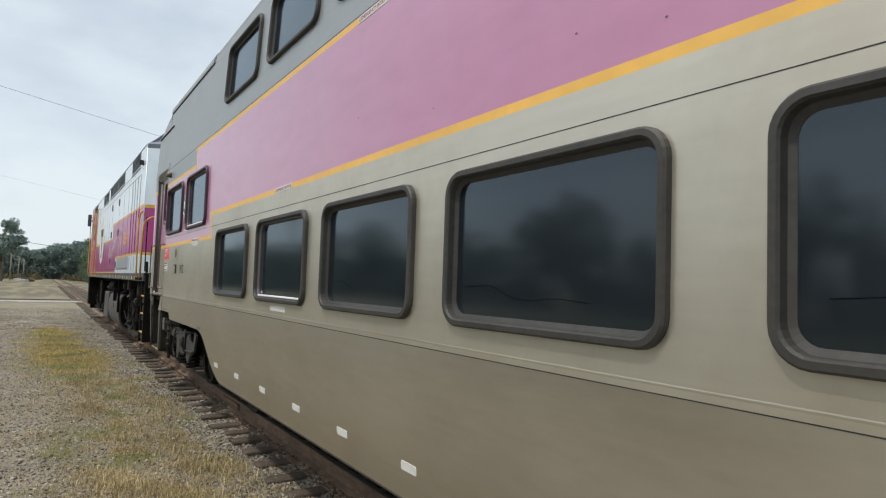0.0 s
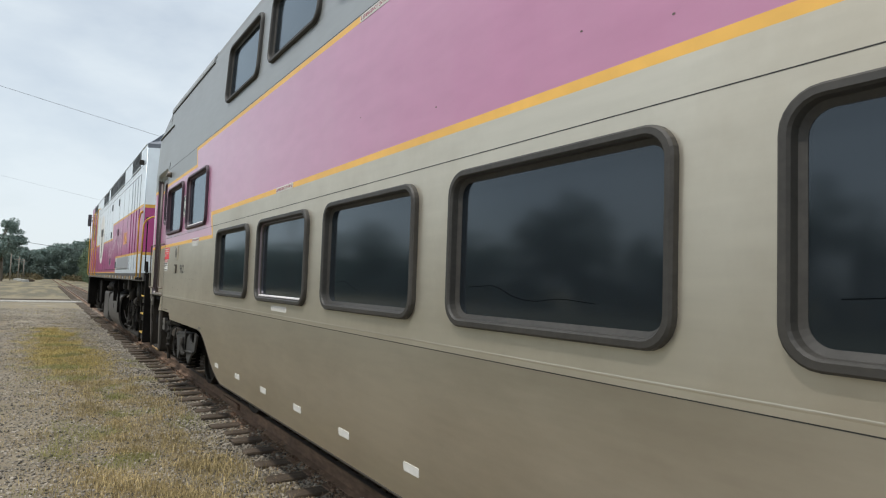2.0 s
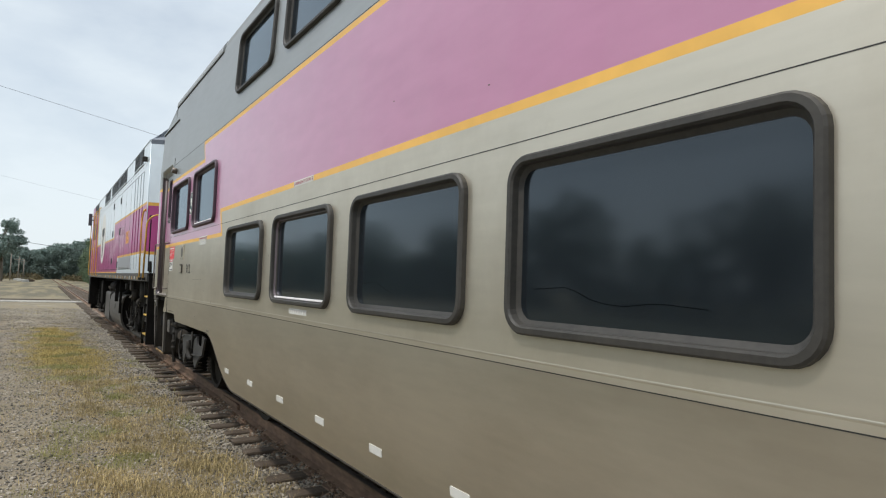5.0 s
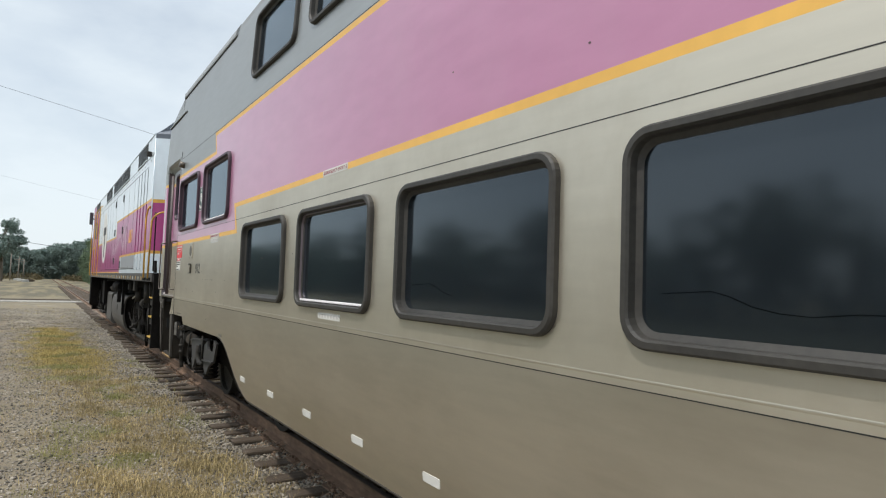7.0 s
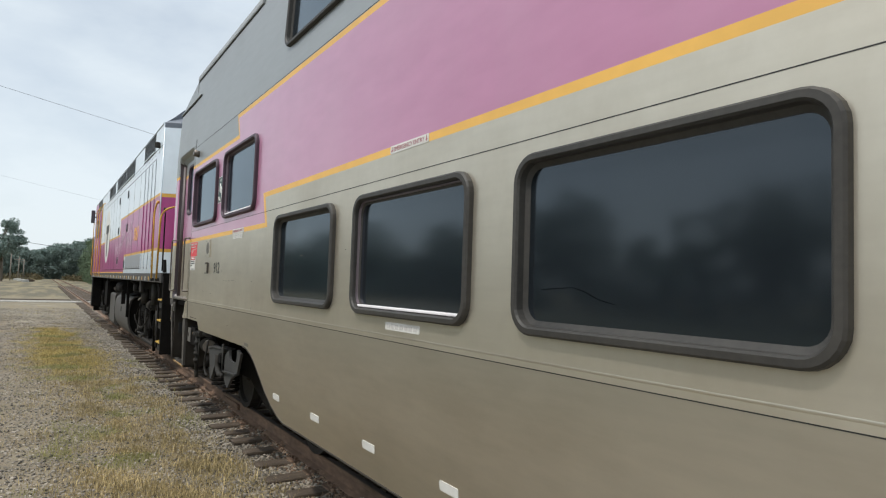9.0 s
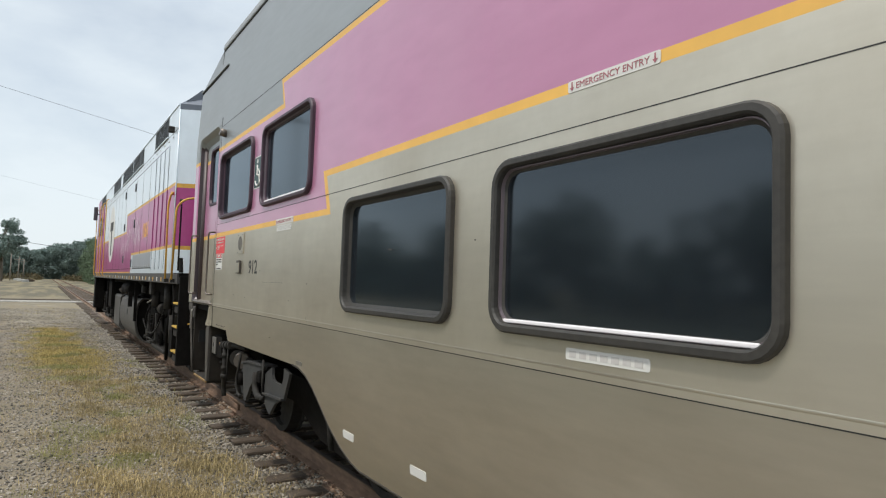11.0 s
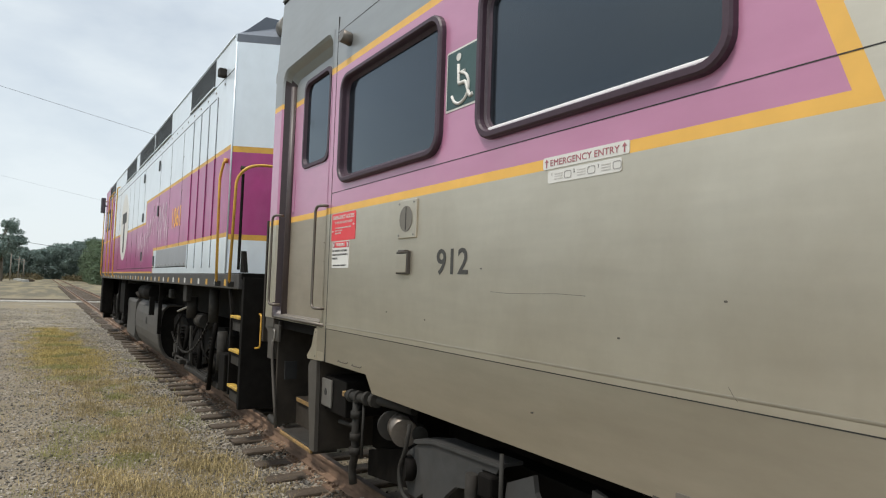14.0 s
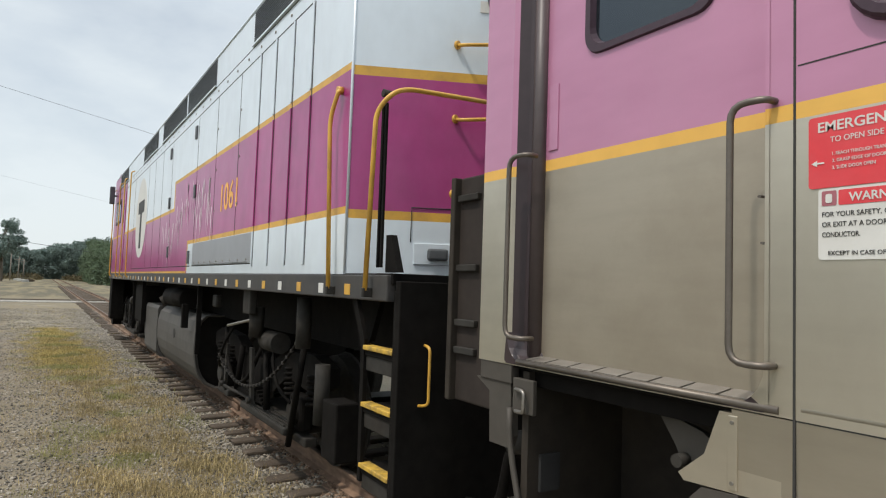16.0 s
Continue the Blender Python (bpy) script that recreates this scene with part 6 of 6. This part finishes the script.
def build_woods():
    rng = np.random.default_rng(11)
    def top(y):
        h = float(np.interp(y, [-40, -14, -8, -4, 0, 4, 12, 60], [15.5, 14.4, 13.0, 12.2, 10.6, 9.6, 10.5, 13.5]))
        return h + 0.35 * math.sin(y * 1.3 + 1) + 0.3 * math.sin(y * 2.9)
    cs, rs = [], []
    for row, x0 in ((0, 232), (1, 240), (2, 250)):
        y = -75.0
        # the left stretch is unseen, added for the train's side to mirror
        while y < 110:
            t = top(y) * (0.82 + 0.07 * row + 0.04 * rng.random())
            r = 1.2 + 1.0 * rng.random()
            z = r * 0.6
            while z < t - r * 0.6:
                cs.append((x0 + rng.uniform(-3, 3), y + rng.uniform(-1, 1), z))
                rs.append((r, r, r * 0.85))
                z += r * 1.0
            cs.append((x0, y, t - r * 0.8))
            rs.append((r, r, r * 0.8))
            y += r * 1.15
    v, f = leaf_cloud(rng, cs, rs, 130, 0.42)
    v[:, 2] += GROUND
    from_arrays("far_woods", v, f, M_LEAF, "distant line of broadleaf woods, tinted blue-green for haze", "woods")
    # young trees and shrubs closing in on the far side of the track
    cs, rs = [], []
    for x in np.arange(128, 224, 2.4):
        t = 0.8 + 0.043 * x + 1.3 * math.sin(x * 0.45) + rng.uniform(-0.6, 0.6)
        y, z = -9.2 - 0.012 * (x - 128) + rng.uniform(-1.2, 0.6), 0.5
        while z < t:
            r = 0.9 + 0.9 * rng.random()
            cs.append((x + rng.uniform(-1, 1), y - 0.10 * z + rng.uniform(-0.8, 0.5), z))
            rs.append((r, r, r * 0.8))
            z += r * 0.9
    v, f = leaf_cloud(rng, cs, rs, 150, 0.30)
    v[:, 2] += GROUND
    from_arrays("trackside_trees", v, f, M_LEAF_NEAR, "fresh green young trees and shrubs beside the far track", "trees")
    # trees on the camera's own side of the yard, far off, as the coach windows mirror them
    cs, rs = [], []
    # the row's far end is unseen, added to darken the locomotive's side
    for x in np.arange(-60, 228, 3.2):
        t = 6.5 + 2.5 * math.sin(x * 0.31) + 1.5 * rng.random()
        z = 1.2
        while z < t:
            cs.append((x + rng.uniform(-1, 1), 38 + rng.uniform(-2, 2), z))
            rs.append((2.4, 2.2, 1.7))
            z += 1.7
    v, f = leaf_cloud(rng, cs, rs, 60, 0.7)
    v[:, 2] += GROUND
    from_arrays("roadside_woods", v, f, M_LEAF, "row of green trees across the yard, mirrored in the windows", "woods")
    # low dry bushes near the end of the track
    cs, rs = [], []
    for k in range(60):
        y = rng.uniform(-16, 11)
        if -5 < y < -0.5:
            continue
        cs.append((rng.uniform(185, 222), y, 0.5))
        rs.append((1.4, 1.4, rng.uniform(0.5, 1.4)))
    v, f = leaf_cloud(rng, cs, rs, 120, 0.25)
    v[:, 2] += GROUND
    from_arrays("scrub", v, f, M_BUSH, "low brown scrub beside the track", "bushes")


def build_tree(x, y, h, spread, seed):
    rng = np.random.default_rng(seed)
    tree = thing("tree", "tall broadleaf tree with an uneven dark green crown", "tree", (x, y, GROUND))
    bm = bmesh.new()
    loops = []
    for k in range(9):
        u = k / 8
        r = 0.42 * (1 - 0.75 * u)
        loops.append([(x + 0.25 * math.sin(u * 3) + r * math.cos(a), y + r * math.sin(a), GROUND + h * 0.75 * u) for a in [2 * math.pi * i / 10 for i in range(10)]])
    part("trunk", band(loops), M_BARK, tree)
    cs, rs = [], []
    for k in range(26):
        a, q = rng.uniform(0, 2 * math.pi), math.sqrt(rng.random())
        z = rng.uniform(0.42, 0.95)
        w = spread * math.sin(math.pi * min(1, (z - 0.30) / 0.72)) ** 0.6
        c = (x + q * w * math.cos(a), y + q * w * math.sin(a), GROUND + h * z)
        cs.append(c)
        rs.append((rng.uniform(0.8, 1.5),) * 2 + (rng.uniform(0.6, 1.0),))
        if k < 10:
            part("limb", tube([(x, y, GROUND + h * (z - 0.25)), c], 0.09, 5), M_BARK, tree)
    v, f = leaf_cloud(rng, cs, rs, 260, 0.22)
    me = bpy.data.meshes.new("crown")
    me.from_pydata((v - np.array((x, y, GROUND))).tolist(), [], f.tolist())
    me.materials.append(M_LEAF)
    ob = new("crown", me)
    ob.parent = tree
    return tree


def build_distance():
    build_woods()
    build_tree(150, 6.9, 12.4, 3.4, 5)
    # level crossing: a pale strip of road across the track
    part("road", box(48.6, 51.6, -60, 40, GROUND - 0.05, GROUND + 0.035, 0.01), M_ROAD, None)
    tagged(scene.objects["road"], "pale worn road crossing the track", "road", "", "structure")
    part("road_edge", box(51.6, 52.3, -60, 40, GROUND - 0.05, GROUND + 0.10, 0.02), M_TIE, None)
    tagged(scene.objects["road_edge"], "dark timber edge of the crossing", "road edge", "", "structure")
    # utility poles by the far end of the yard
    for x, y, h in ((150, 6.75, 8.3), (165, 5.9, 6.6), (185, 5.0, 5.6), (205, 4.4, 5.4), (150, -16.0, 5.7), (40, 10.0, 13.0), (40, -22.0, 7.0), (60, 14.0, 11.4), (60, -20.0, 5.3)):
        p = thing("utility_pole", "grey wooden utility pole beside the yard", "utility pole", (x, y, GROUND), "poles along the yard")
        part("pole", tube([(x, y, GROUND - 0.2), (x, y, GROUND + h * 0.5), (x, y, GROUND + h)], 0.11, 8), M_WOODPOLE, p)
        part("crossarm", box(x - 0.06, x + 0.06, y - 0.9, y + 0.9, GROUND + h - 0.8, GROUND + h - 0.65), M_WOODPOLE, p)
    # pole with a lamp arm on the camera's side, mirrored in the coach windows
    x, y = 9.0, 24.0
    p = thing("lamp_pole", "wooden pole with a lamp arm across the yard", "lamp pole", (x, y, GROUND))
    part("pole", tube([(x, y, GROUND - 0.2), (x, y, GROUND + 12)], 0.2, 10), M_WOODPOLE, p)
    part("arm", tube([(x, y, 7.0), (x - 1.6, y, 7.4)], 0.04, 6), M_CABLE, p)
    part("lamp_head", box(x - 2.2, x - 1.5, y - 0.15, y + 0.15, 7.3, 7.5, 0.04), M_CABLE, p)
    # overhead wires
    def wire(a, b, sag, r, label):
        pts = []
        for k in range(25):
            u = k / 24
            q = Vector(a).lerp(Vector(b), u)
            q.z -= sag * 4 * u * (1 - u)
            pts.append(q)
        w = part("overhead_wire", tube(pts, r, 5), M_CABLE, None)
        tagged(w, label, "cable")
    wire((40, 10.0, 12.75), (40, -22.0, 6.75), 0.06, 0.009, "thin black overhead wire high over the track")
    wire((60, 14.0, 11.15), (60, -20.0, 5.05), 0.1, 0.004, "thin black overhead wire above the yard")
    wire((150, 6.75, 8.05), (150, -16.0, 5.4), 0.05, 0.04, "overhead wire before the woods")
    # concrete blocks and timber dumped by the track
    rng = random.Random(9)
    for k in range(9):
        x, y = rng.uniform(150, 195), rng.uniform(1.2, 5.5)
        b = part("concrete_block", box(x - rng.uniform(0.5, 1.5), x + 0.8, y - rng.uniform(0.3, 0.9), y + 0.4, GROUND - 0.02, GROUND + rng.uniform(0.2, 0.55), 0.03), M_CONC if k % 3 else M_TIE, None)
        tagged(b, "pale dumped block lying beside the track" if k % 3 else "dark old timber lying beside the track", "block", "debris by the track")


build_track()
COACH = build_coach()
LOCO = build_locomotive()
build_ground()
build_ground_cover()
build_distance()


# ---- what moves: the train rolls past, its wheels turn ----
def motions():
    times = [0.5 * k for k in range(33)]
    rows = [(t, rolled(t)) for t in times]
    for train in (COACH, LOCO):
        walk(train, [(t, pose(d, YC, 0)) for t, d in rows])
    fine = [0.25 * k for k in range(65)]
    for w, at, r in WHEELS:
        walk(w, [(t, pose(at.x, at.y, at.z, 0, math.degrees(rolled(t) / r), 0)) for t in fine])


motions()
